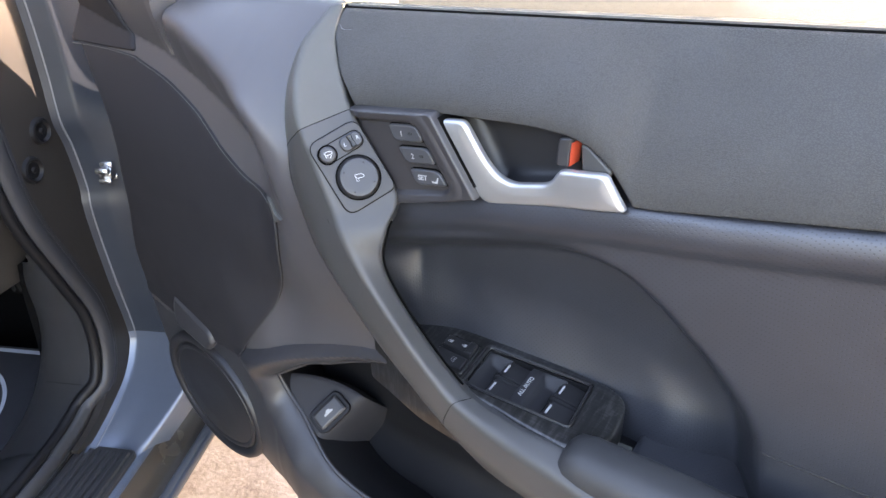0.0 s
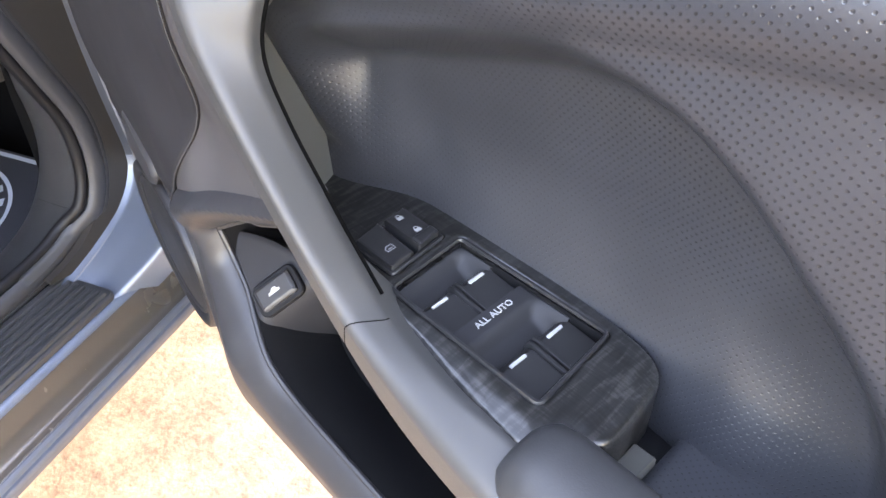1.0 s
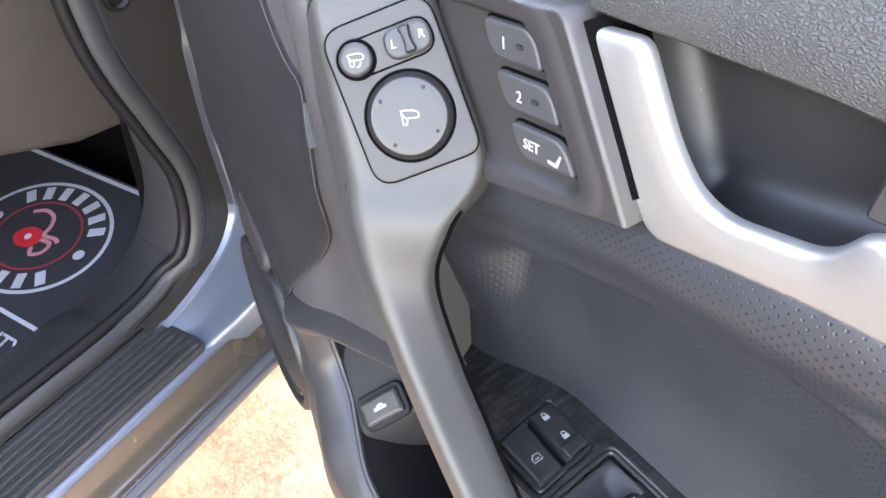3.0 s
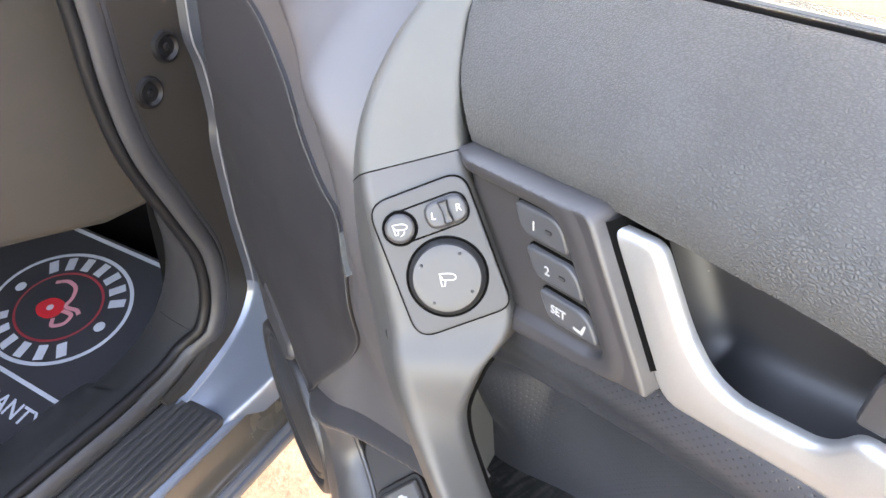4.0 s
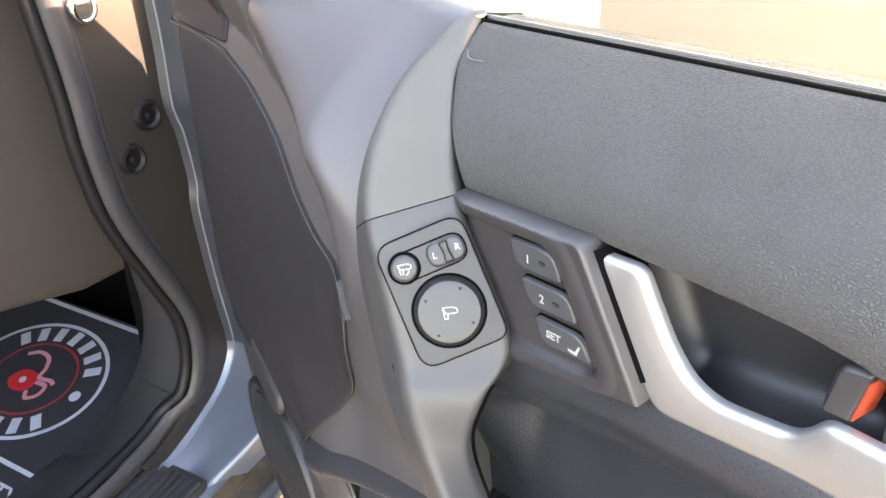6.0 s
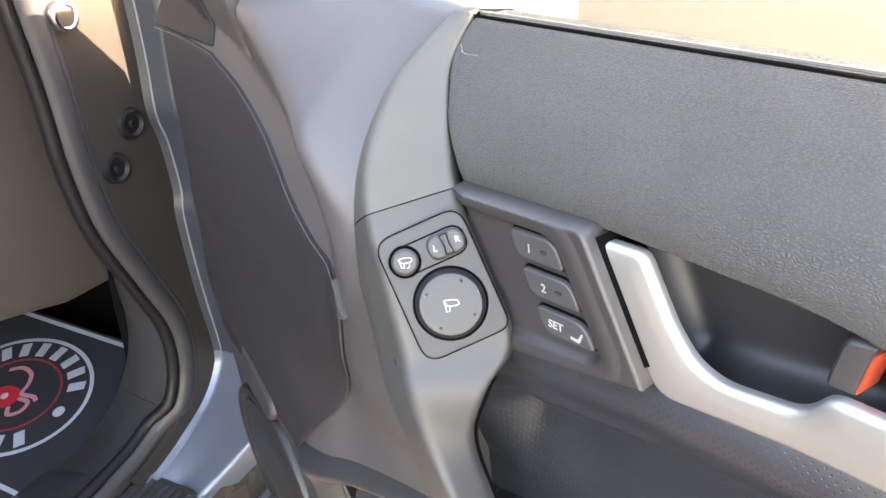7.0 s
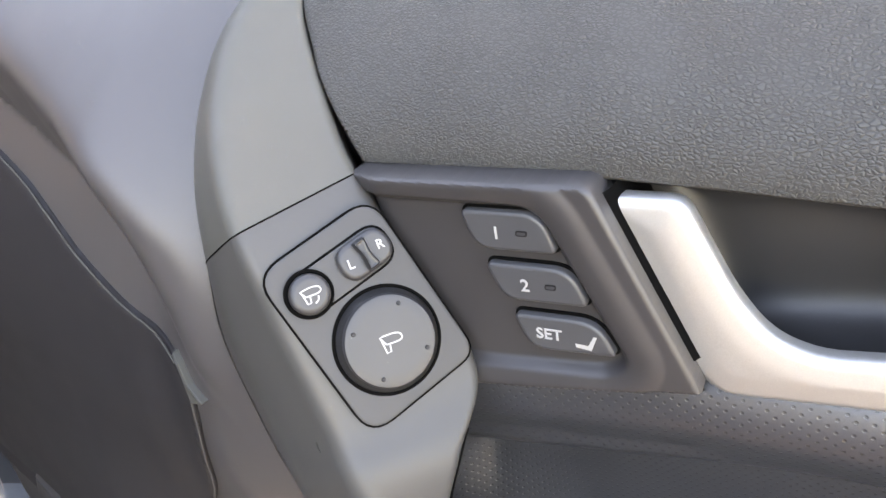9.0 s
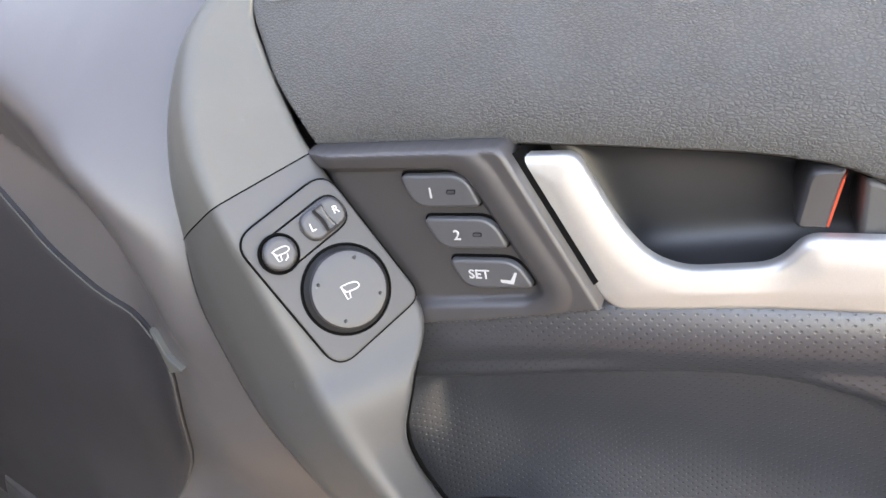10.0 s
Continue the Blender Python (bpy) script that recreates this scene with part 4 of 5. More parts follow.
# lip of the dark hinge-side panel, and the soft fold of the trim above it
EDGE = [(-0.404, 0.8725), (-0.396, 0.8702), (-0.354, 0.8595), (-0.311, 0.8420), (-0.290, 0.8290), (-0.268, 0.8135), (-0.240, 0.7985), (-0.208, 0.7865), (-0.199, 0.776), (-0.202, 0.752), (-0.215, 0.711), (-0.236, 0.668), (-0.254, 0.643), (-0.278, 0.612), (-0.296, 0.588)]
FOLD = np.array([(-0.55, 0.965), (-0.36, 0.930), (-0.329, 0.9195), (-0.312, 0.9145), (-0.268, 0.8975), (-0.240, 0.8845), (-0.212, 0.8650), (-0.190, 0.8450), (-0.172, 0.822), (-0.15, 0.78), (0.0, 0.6)])
# hinge-side border of the door trim: z and x
BORDER = np.array([(0.43, -0.445), (0.486, -0.490), (0.58, -0.497), (0.66, -0.475), (0.71, -0.457), (0.78, -0.443), (0.823, -0.451), (0.8785, -0.495), (0.97, -0.500)])


# front trim: smooth plastic from the belt to the map pocket
LEDGE = np.array([(-0.51, 0.568), (-0.42, 0.575), (-0.33, 0.585), (-0.297, 0.598), (-0.26, 0.615), (-0.219, 0.634), (-0.173, 0.651), (-0.132, 0.664), (-0.05, 0.68), (0.5, 0.68)])


def trim_y(x, z, moulding=True):
    y = -0.037 + 0.072 * np.clip((z - 0.795) / 0.14, 0, 1.1) ** 1.5
    k = 0.165 * (1 - np.clip((z - 0.60) / 0.28, 0, 1))
    y = y + k * np.clip(-0.245 - x, 0, 0.30)
    # a crest stands proud along the fold and falls away to the dark panel
    gap = np.interp(x, FOLD[:, 0], FOLD[:, 1]) - z
    crest = 0.028 * smooth01((-0.165 - x) / 0.06)
    soft = np.sqrt(gap * gap + 0.005 ** 2)
    up = np.clip(0.5 * (soft - gap) / (belt_z(x) + 0.004 - z - gap), 0, 1)
    fall = np.clip(0.5 * (soft + gap) / 0.050, 0, 1)
    y = y - crest * np.clip(1 - up ** 1.15 - fall, 0, 1)
    y = y + (0.010 + 0.008 * smooth01((z - 0.74) / 0.07)) * fall * smooth01((-0.180 - x) / 0.05) * smooth01((z - 0.62) / 0.14)
    low = np.exp(-((z - 0.475) / 0.06) ** 2) * smooth01((x + 0.34) / 0.1)
    y = y - 0.011 * low
    y = y + 0.055 * np.clip((0.445 - z) / 0.045, 0, 1.2) ** 2
    y = y + 0.016 * np.exp(-((z - 0.67) / 0.05) ** 2) * smooth01((x + 0.30) / 0.08)
    proud = smooth01((np.interp(x, LEDGE[:, 0], LEDGE[:, 1]) - z) / 0.012) * smooth01((x + 0.32 - 0.065 * smooth01((0.605 - z) / 0.09)) / 0.05)
    return y - 0.012 * proud if moulding else y


POCKET = rounded([(-0.257, 0.574), (-0.240, 0.586), (-0.200, 0.611), (-0.160, 0.631), (-0.128, 0.643), (-0.05, 0.660), (0.30, 0.65), (0.30, 0.470), (0.1, 0.474), (-0.03, 0.480), (-0.100, 0.487), (-0.152, 0.494), (-0.186, 0.511), (-0.217, 0.5285), (-0.248, 0.550)], (0.003, 0.01, 0.02, 0.02, 0.02, 0.04, 0.02, 0.02, 0.05, 0.05, 0.03, 0.02, 0.015, 0.015, 0.01), 5)


def pocket_roll(x, z):
    """How far the moulding rolls inwards towards the mouth of the map pocket."""
    d, _, _ = seg_dist(np.asarray(x, float), np.asarray(z, float), POCKET)
    deep = 0.013 + 0.013 * smooth01((-0.17 - np.asarray(x)) / 0.06) + 0.008 * smooth01((np.asarray(z) - 0.58) / 0.03)
    return deep * np.clip(1 - d / 0.024, 0, 1) ** 1.8



def front_trim():
    ledge = spline(LEDGE[:9], 5)
    ledge = ledge[ledge[:, 0] < -0.088]
    upper = np.vstack([[(x - 0.002, z) for z, x in BORDER[:1:-1]], [(-0.497, 0.568), (-0.47, 0.566)], ledge - np.array((0, 0.008)), [(-0.095, 0.682), (-0.112, 0.705), (-0.130, 0.735), (-0.147, 0.78), (-0.150, 0.83), (-0.150, 0.88), (-0.165, 0.9345), (-0.22, 0.9355), (-0.30, 0.955), (-0.44, 0.980), (-0.49, 0.985)]])
    part("front_trim", sheet(upper, lambda x, z: -trim_y(x, z, False), 0.0022, edge=0.002, skirt=0.008), TRIM, door, "smooth dark grey plastic front trim")
    low = spline([(-0.497, 0.575), (-0.495, 0.54), (-0.484, 0.485), (-0.445, 0.436), (-0.36, 0.413), (-0.2, 0.404), (-0.1, 0.395), (0.1, 0.392), (0.5, 0.40)], 6)
    lower = np.vstack([low, [(0.5, 0.59), (0.1, 0.605), (0.02, 0.625), (-0.025, 0.65), (-0.06, 0.672)], ledge[::-1]])

    def h(x, z):
        return -trim_y(x, z) - pocket_roll(x, z)
    part("pocket_moulding", sheet(lower, h, 0.0025, holes=[POCKET], edge=0.003, skirt=0.045, hole_skirt=0.002), MOULDING, door, "dark lower moulding with a map pocket")
    # wall, back and floor of the pocket
    rim = np.array([(x, float(trim_y(x, z) + pocket_roll(np.array([x]), np.array([z]))[0]) + 0.001, z) for x, z in POCKET])
    rim = np.vstack([rim, rim[:1]])
    rows = [rim + np.array((0, d, dz)) for d, dz in ((-0.001, 0), (0.004, 0.0), (0.02, -0.004), (0.06, -0.03), (0.075, -0.045))]
    part("pocket_wall", loft([[tuple(p) for p in r] for r in rows]), BLACK, door)
    part("pocket_rim", tube(rim[:-1] + np.array((0, 0.0015, 0)), 0.0024, 8, closed=True, up=(0, 1, 0)), MOULDING, door, "rolled edge of the map pocket")
    back = rounded([(-0.27, 0.43), (0.32, 0.43), (0.32, 0.585), (-0.10, 0.62), (-0.27, 0.61)], 0.02, 3)
    part("pocket_back", sheet(back, lambda x, z: -0.040 + 0.03 * smooth01((0.50 - z) / 0.05), 0.008, edge=0.003), BLACK, door)


front_trim()


def dark_panel():
    right = spline([*EDGE, (-0.33, 0.580), (-0.38, 0.575), (-0.436, 0.575)], 6)
    out = np.vstack([right, [(x, z) for z, x in spline(BORDER[2:8], 5)]])
    panel = part("hinge_side_panel", sheet(out, lambda x, z: -trim_y(x, z) + 0.0026, 0.002, edge=0.0015, skirt=0.01), DARKTRIM, door, "dark plastic panel at the hinge side of the door")
    cap = rounded([(-0.5065, 0.8755), (-0.4045, 0.8765), (-0.4120, 0.8905), (-0.4180, 0.8935), (-0.4270, 0.9155), (-0.4470, 0.950), (-0.510, 0.960)], (0.002, 0.002, 0.004, 0.004, 0.01, 0.01, 0.01), 4)
    part("panel_cap", sheet(cap, lambda x, z: -trim_y(x, z) + 0.0030, 0.002, edge=0.0015, skirt=0.01), DARKTRIM, panel, "dark plastic cap above the panel seam")
    clip = rounded([(-0.208, 0.792), (-0.203, 0.790), (-0.196, 0.783), (-0.186, 0.780), (-0.197, 0.774)], 0.001, 3)
    part("edge_clip", puck(clip, [(0, -0.003), (0, 0.0028), (0.0006, 0.0034)], DOOR, base=lambda u, v: float(-trim_y(np.array(u), np.array(v)))), SATIN, door, "pale worn clip corner")
    # highlights along the panel's lip and lower edge, drawn as thin tubes
    lip = [(-0.504, 0.8743), (-0.45, 0.8748), *EDGE[:8]]
    lip = [(x, float(trim_y(np.array(x), np.array(z))) - 0.0030, z) for x, z in spline(lip, 6)]
    part("panel_lip_highlight", tube(lip, 0.0004, 6), SATIN, panel, "pale line drawn as the highlight along the dark panel's lip")
    low = [(x, float(trim_y(np.array(x), np.array(z))) - 0.0020, z) for x, z in spline(EDGE[8:], 6)]
    part("panel_edge_highlight", tube(low, 0.0006, 6), PLATE, panel, "thin line drawn as the highlight on the dark panel's lower edge")
    flap = rounded([(-0.428, 0.592), (-0.420, 0.610), (-0.352, 0.592), (-0.345, 0.578), (-0.360, 0.562), (-0.428, 0.566)], 0.005, 4)
    part("flap", puck(flap, [(0, -0.006), (0, 0.002), (0.003, 0.0055), (0.006, 0.0065)], DOOR, base=lambda u, v: float(-trim_y(np.array(u), np.array(v))) + 0.10 * (0.592 - v)), MOULDING, door, "raised plastic flap over the speaker")


dark_panel()


def speaker():
    M = frame_of((-0.380, -0.0170, 0.484), (0.99, -0.14, 0.0), (0, 0.02, 1))
    e = ellipse(0, 0, 0.094, 0.080, 96)
    ring = part("speaker_ring", puck(e, [(0, -0.02), (0, 0.003), (0.0015, 0.006), (0.004, 0.0072), (0.008, 0.0068), (0.011, 0.0045), (0.0125, 0.0020), (0.016, 0.0015)], M), SPEAKER, door, "dark oval speaker surround")
    e2 = inset(e, 0.0145)
    part("speaker_grille", puck(e2, [(0, 0.0), (0, 0.0040), (0.001, 0.0052), (0.0035, 0.0056), (0.0050, 0.0050), (0.0062, 0.0042), (0.010, 0.0046), (0.030, 0.0062)], M), SPEAKER, ring, "dark speaker grille with a raised rim")


speaker()


def boot_release():
    M = frame_of((-0.200, -0.009, 0.539), (0.41, 0.73, 0.55), (-0.878, 0.134, 0.476))
    plate = rounded([(-0.022, 0.074), (0.004, 0.0505), (0.020, 0.028), (0.0315, 0.0046), (0.0390, -0.029), (0.0420, -0.062), (-0.030, -0.062), (-0.034, -0.031), (-0.036, 0.01), (-0.030, 0.05)], (0.004, 0.02, 0.02, 0.02, 0.01, 0.002, 0.002, 0.02, 0.02, 0.02), 5)
    
    def bend(u, v):
        return -60.0 * np.clip(-0.006 - v, 0, 0.2) ** 2
    pl = part("boot_switch_plate", sheet(plate, bend, 0.0022, M, edge=0.0012, skirt=0.03), DARKTRIM, door, "dark grey plastic plate in the corner of the map pocket")
    b = rounded([(-0.0165, -0.0095), (0.0165, -0.0095), (0.0165, 0.0095), (-0.0165, 0.0095)], 0.003, 4)
    part("switch_rim", puck(inset(b, -0.004), [(0, 0), (0, 0.003), (0.001, 0.004), (0.003, 0.004)], M), BLACK, pl)
    part("boot_switch", puck(b, [(0, 0.001), (0, 0.006), (0.0015, 0.0075), (0.003, 0.008)], M), KEYCAP, pl, "boot release switch with white car symbol")
    s = 0.0054
    silhouette = [(-1, -0.3), (-0.95, 0.1), (-0.5, 0.15), (-0.2, 0.5), (0.45, 0.5), (0.6, 0.15), (1, 0.05), (1, -0.3)]
    bm = bmesh.new()
    bm.faces.new([put(bm, M, (s * x, s * y, 0.0083)) for x, y in silhouette])
    part("symbol", bm, WHITE, pl, "white car symbol")


boot_release()


def hinge_edge():
    """Unseen folded end of the door on the hinge side, added black to darken the pillar's reflections."""
    rows = []
    for z in np.linspace(0.43, 0.965, 24):
        xe = float(np.interp(z, BORDER[:, 0], BORDER[:, 1]))
        y0 = float(trim_y(np.array(xe), np.array(z))) + 0.006
        y1 = float(np.interp(z, (0.40, 0.65, 0.90, 0.97), (0.105, 0.132, 0.118, 0.085)))
        rows.append(corner([(xe + 0.003, y0, z), (xe - 0.003, y0 + 0.004, z), (xe - 0.003, y1 - 0.006, z), (xe + 0.005, y1, z)], (0.003, 0.004), 3))
    part("hinge_edge", loft(rows), BLACK, door, "unseen hinge edge of the door, black to darken the pillar's reflections")


hinge_edge()


def door_shell():
    rows = []
    for x in np.linspace(-0.43, 0.56, 14):
        zb = belt_z(x)
        rows.append(corner([(x, 0.085, zb - 0.022), (x, 0.12, zb - 0.05), (x, 0.135, 0.65), (x, 0.115, 0.36), (x, 0.08, 0.245), (x, 0.03, 0.36)], (0.01, 0.1, 0.1, 0.03), 4))
    # the skin runs on ahead of the hinge, its leading edge raked like the windscreen pillar
    for x in (-0.47, -0.51, -0.55):
        zt = float(np.interp(x, (-0.589, -0.542, -0.43), (0.841, 0.938, 0.95)))
        rows.insert(0, corner([(x, 0.125, zt), (x, 0.13, zt - 0.04), (x, 0.135, 0.65), (x, 0.12, 0.36), (x, 0.10, 0.26), (x, 0.09, 0.245)], (0.01, 0.1, 0.1, 0.03), 4))
    rows.insert(0, corner([(-0.589, 0.128, 0.841), (-0.592, 0.13, 0.81), (-0.595, 0.135, 0.65), (-0.595, 0.12, 0.36), (-0.595, 0.10, 0.26), (-0.595, 0.09, 0.245)], (0.01, 0.1, 0.1, 0.03), 4))
    part("outer_skin", loft(rows), PAINT, door, "blue-grey metallic painted outer skin")


door_shell()

# ---- the car body, in its own axes: x to the rear, y outwards ----
CAR = Matrix.Rotation(math.atan2(-0.916, 0.4), 4, "Z")
car = thing("car", CAR @ Vector((0.0, -0.55, 0.2)), "blue-grey metallic car body with open doorway and black seals", "car")


def cpart(name, bm, mat, label="", parent=None):
    bmesh.ops.transform(bm, matrix=CAR, verts=bm.verts)
    return part(name, bm, mat, parent or car, label)


def box(x0, x1, y0, y1, z0, z1, r=0.0):
    bm = bmesh.new()
    bmesh.ops.create_cube(bm, size=1.0)
    for v in bm.verts:
        v.co = Vector(((x0 + x1) / 2 + v.co.x * (x1 - x0), (y0 + y1) / 2 + v.co.y * (y1 - y0), (z0 + z1) / 2 + v.co.z * (z1 - z0)))
    if r:
        bmesh.ops.bevel(bm, geom=bm.edges, offset=r, segments=3, affect="EDGES")
    return bm


# pressed edge of the hinge pillar, in x and z on the plane y = PILLAR_Y
PILLAR_Y = -0.575
PILLAR_EDGE = spline([(-0.300, 1.10), (-0.300, 0.93), (-0.300, 0.865), (-0.297, 0.810), (-0.292, 0.757), (-0.298, 0.722), (-0.299, 0.665), (-0.293, 0.628), (-0.293, 0.53), (-0.297, 0.44), (-0.288, 0.408), (-0.259, 0.379), (-0.21, 0.358), (-0.167, 0.346), (-0.15, 0.342)], 8)
FLANGE_OUT = spline([(-0.360, -0.520, 1.10), (-0.360, -0.520, 0.93), (-0.360, -0.520, 0.865), (-0.355, -0.515, 0.810), (-0.34, -0.50, 0.757), (-0.325, -0.50, 0.722), (-0.325, -0.49, 0.665), (-0.330, -0.48, 0.628), (-0.325, -0.465, 0.53), (-0.285, -0.455, 0.455), (-0.258, -0.458, 0.425), (-0.232, -0.468, 0.395), (-0.20, -0.488, 0.365), (-0.165, -0.507, 0.342), (-0.15, -0.511, 0.337)], 8)
SEAL_LINE = spline([(-0.190, 1.1), (-0.199, 0.84), (-0.197, 0.74), (-0.204, 0.665), (-0.231, 0.578), (-0.252, 0.505), (-0.246, 0.438), (-0.218, 0.392), (-0.172, 0.366), (-0.10, 0.357), (0.05, 0.357), (0.6, 0.357)], 8)


def jamb():
    # painted flange: a rolled edge, then the sheet turning outwards into the step
    rows = []
    for (x, z), o in zip(PILLAR_EDGE, FLANGE_OUT):
        a = np.array((x, PILLAR_Y, z))
        g = (o - a) / np.linalg.norm(o - a)
        m = (a + o) / 2 + np.array((-0.003, -0.002, -0.004)) * min(1.0, max(0.0, (0.5 - z) * 8))
        up = float(smooth01((z - 0.5) / 0.1))
        k = (a + g * 0.012) * (1 - up) + (a + np.array((-0.004, 0.0255, 0.0))) * up
        m = m * (1 - up) + ((k + o) / 2) * up
        rows.append(corner([a + np.array((0.014, -0.016, 0.004)), a + np.array((0.002, 0.003, 0.001)), k, m, o, o + np.array((-0.03, 0.005, -0.03))], (0.003, 0.004, 0.02, 0.008), 4))
    # above the cut the same sheet is coloured darker for its shade
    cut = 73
    cpart("pillar_flange", loft(rows[:cut + 1]), SHADEPAINT, "pillar flange in a darker copy of the body paint for its shade")
    cpart("pillar_step", loft(rows[cut:]), PAINT, "painted blue-grey step at the foot of the pillar")
    # highlight of the rolled edge, drawn as a thin pale tube
    cpart("flange_highlight", tube([(x + 0.001, PILLAR_Y + 0.003, z) for x, z in PILLAR_EDGE], 0.0017, 8, up=(0, 1, 0)), HIGHLIGHT_SCRATCH, "pale tube drawn as the highlight on the pillar flange edge")
    J = frame_of((0, 0, 0), (-1, 0, 0), (0, 0, 1))
    face = np.vstack([PILLAR_EDGE[:-8], SEAL_LINE[:72][::-1]]) * np.array((-1, 1))
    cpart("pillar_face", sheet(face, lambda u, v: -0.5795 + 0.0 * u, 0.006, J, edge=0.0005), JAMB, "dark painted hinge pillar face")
    for x, z in ((-0.262, 0.756), (-0.230, 0.720)):
        m = J @ Matrix.Translation((-x, z, -0.5795))
        cpart("grommet", puck(ellipse(0, 0, 0.0165, 0.0165, 36), [(0, 0), (0.0015, 0.004), (0.004, 0.005), (0.0055, 0.0035), (0.007, 0.002), (0.0125, 0.002), (0.0135, 0.0045), (0.0148, 0.005)], m), BLACK, "round black rubber grommet")
    b = J @ Matrix.Translation((0.222, 0.872, -0.5795))
    cpart("hinge_bolt", puck(ellipse(0, 0, 0.0145, 0.0145, 36), [(0, 0), (0.0005, 0.006), (0.002, 0.008), (0.004, 0.0085), (0.005, 0.006), (0.0065, 0.006)], b), CHROME, "hinge bolt head")
    # check-arm fastener on the flange
    for dx, dz, r in ((0.0, 0.0, 0.008), (-0.009, -0.007, 0.006), (-0.004, 0.010, 0.005), (0.008, 0.006, 0.005), (0.007, -0.008, 0.004)):
        c = J @ Matrix.Translation((0.303 - dx, 0.684 + dz, -0.538))
        cpart("fastener", puck(ellipse(0, 0, r, r, 8), [(0, -0.01), (0, 0.004), (0.0015, 0.006)], c), CHROME, "small bright steel fastener")


jamb()


def seal():
    p = SEAL_LINE
    d = np.gradient(p, axis=0)
    d /= np.linalg.norm(d, axis=1)[:, None]
    side = np.stack([-d[:, 1], d[:, 0]], 1)
    if side[40, 0] < 0:
        side = -side
    deep = -0.582 - 0.018 * smooth01((0.40 - p[:, 1]) / 0.03)

    def run(off, dy, r, flat, mat, name, label=""):
        q = p + side * off
        cpart(name, tube(np.stack([q[:, 0], deep + dy, q[:, 1]], 1), r, 12, flat=flat, up=(0, 1, 0)), mat, label)
    run(0.0015, 0.0, 0.0115, (1.0, 0.65), RUBBER, "door_seal", "grey rubber door aperture seal")
    run(-0.0105, -0.001, 0.0065, (1.0, 0.7), RUBBER, "seal_bead", "second bead of the rubber seal")
    run(0.0145, -0.010, 0.0075, (1.0, 1.0), BLACK, "seal_lip")


seal()


def kick_trim():
    """Moulded inner trim that rounds the corner between pillar and sill inside the seal."""
    p = SEAL_LINE
    d = np.gradient(p, axis=0)
    d /= np.linalg.norm(d, axis=1)[:, None]
    side = np.stack([-d[:, 1], d[:, 0]], 1)
    if side[40, 0] < 0:
        side = -side
    keep = [i for i in range(len(p)) if p[i, 1] < 0.60 and p[i, 0] < -0.112]
    rows = []
    for i in keep:
        prof = [(0.006, -0.592), (0.0145, -0.598), (0.014, -0.612), (0.009, -0.640), (-0.006, -0.680), (-0.028, -0.715), (-0.060, -0.740)]
        rise = float(smooth01((0.60 - p[i, 1]) / 0.10))
        prof = [(-0.004 + (o + 0.004) * rise, -0.592 + (y + 0.592) * (0.3 + 0.7 * rise)) for o, y in prof]
        rows.append(corner([(p[i, 0] + side[i, 0] * o, y, p[i, 1] + side[i, 1] * o) for o, y in prof], (0.004, 0.008, 0.02, 0.02, 0.02), 3))
    trim = cpart("kick_trim", loft(rows), SCUFF, "dark grey moulded trim inside the door seal")
    a = next(k for k, i in enumerate(keep) if p[i, 1] < 0.395)
    cpart("trim_joint", tube(rows[a][2:-6], 0.0005, 6), BLACK, "joint between two trim pieces", trim)


kick_trim()


def sill():
    def run(name, pts, radii, mat, label="", x0=-0.15, x1=0.9):
        rows = [corner([(x, y, z) for y, z in pts], radii, 4) for x in np.linspace(x0, x1, 12)]
        return cpart(name, loft(rows), mat, label)
    run("rocker", [(-0.600, 0.335), (-0.511, 0.336), (-0.506, 0.3335), (-0.503, 0.325)], (0.003, 0.003), PAINT, "painted metallic sill", -0.30, 0.9)
    # the brown here and on the underside stands for reflected ground
    run("rocker_groove", [(-0.5035, 0.330), (-0.494, 0.306), (-0.484, 0.297), (-0.475, 0.2970), (-0.4710, 0.2935)], (0.010, 0.005, 0.002), GROUNDTINT, "glossy sill side coloured brown for the ground's reflection", -0.30, 0.9)
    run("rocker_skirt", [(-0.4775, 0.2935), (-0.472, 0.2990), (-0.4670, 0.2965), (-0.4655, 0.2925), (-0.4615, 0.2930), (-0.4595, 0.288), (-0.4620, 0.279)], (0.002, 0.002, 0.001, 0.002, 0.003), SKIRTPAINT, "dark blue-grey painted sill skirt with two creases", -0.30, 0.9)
    run("rocker_underside", [(-0.4622, 0.280), (-0.472, 0.268), (-0.50, 0.245), (-0.58, 0.20)], (0.01, 0.02), GROUNDTINT, "underside of the sill skirt, coloured brown for the ground's reflection", -0.30, 0.9)
    run("scuff_trim", [(-0.76, 0.30), (-0.70, 0.335), (-0.645, 0.360), (-0.605, 0.362), (-0.600, 0.33)], (0.02, 0.02, 0.01, 0.004), SCUFF, "black plastic inner sill trim", -0.125, 0.9)
    plate = cpart("sill_plate", puck(rounded([(-0.158, -0.513), (-0.158, -0.597), (0.9, -0.597), (0.9, -0.513)], 0.01, 4), [(0, 0.33), (0, 0.342), (0.002, 0.344)], TOP), SCUFF, "ribbed black sill plate")
    for k in range(7):
        y = -0.5215 - k * 0.0106
        rows = [corner([(x, y - 0.0036, 0.343), (x, y - 0.0026, 0.3475), (x, y + 0.0026, 0.3475), (x, y + 0.0036, 0.343)], (0.001, 0.001), 2) for x in np.linspace(-0.149, 0.9, 8)]
        cpart("rib", loft(rows, caps=True), SCUFF, parent=plate)


sill()


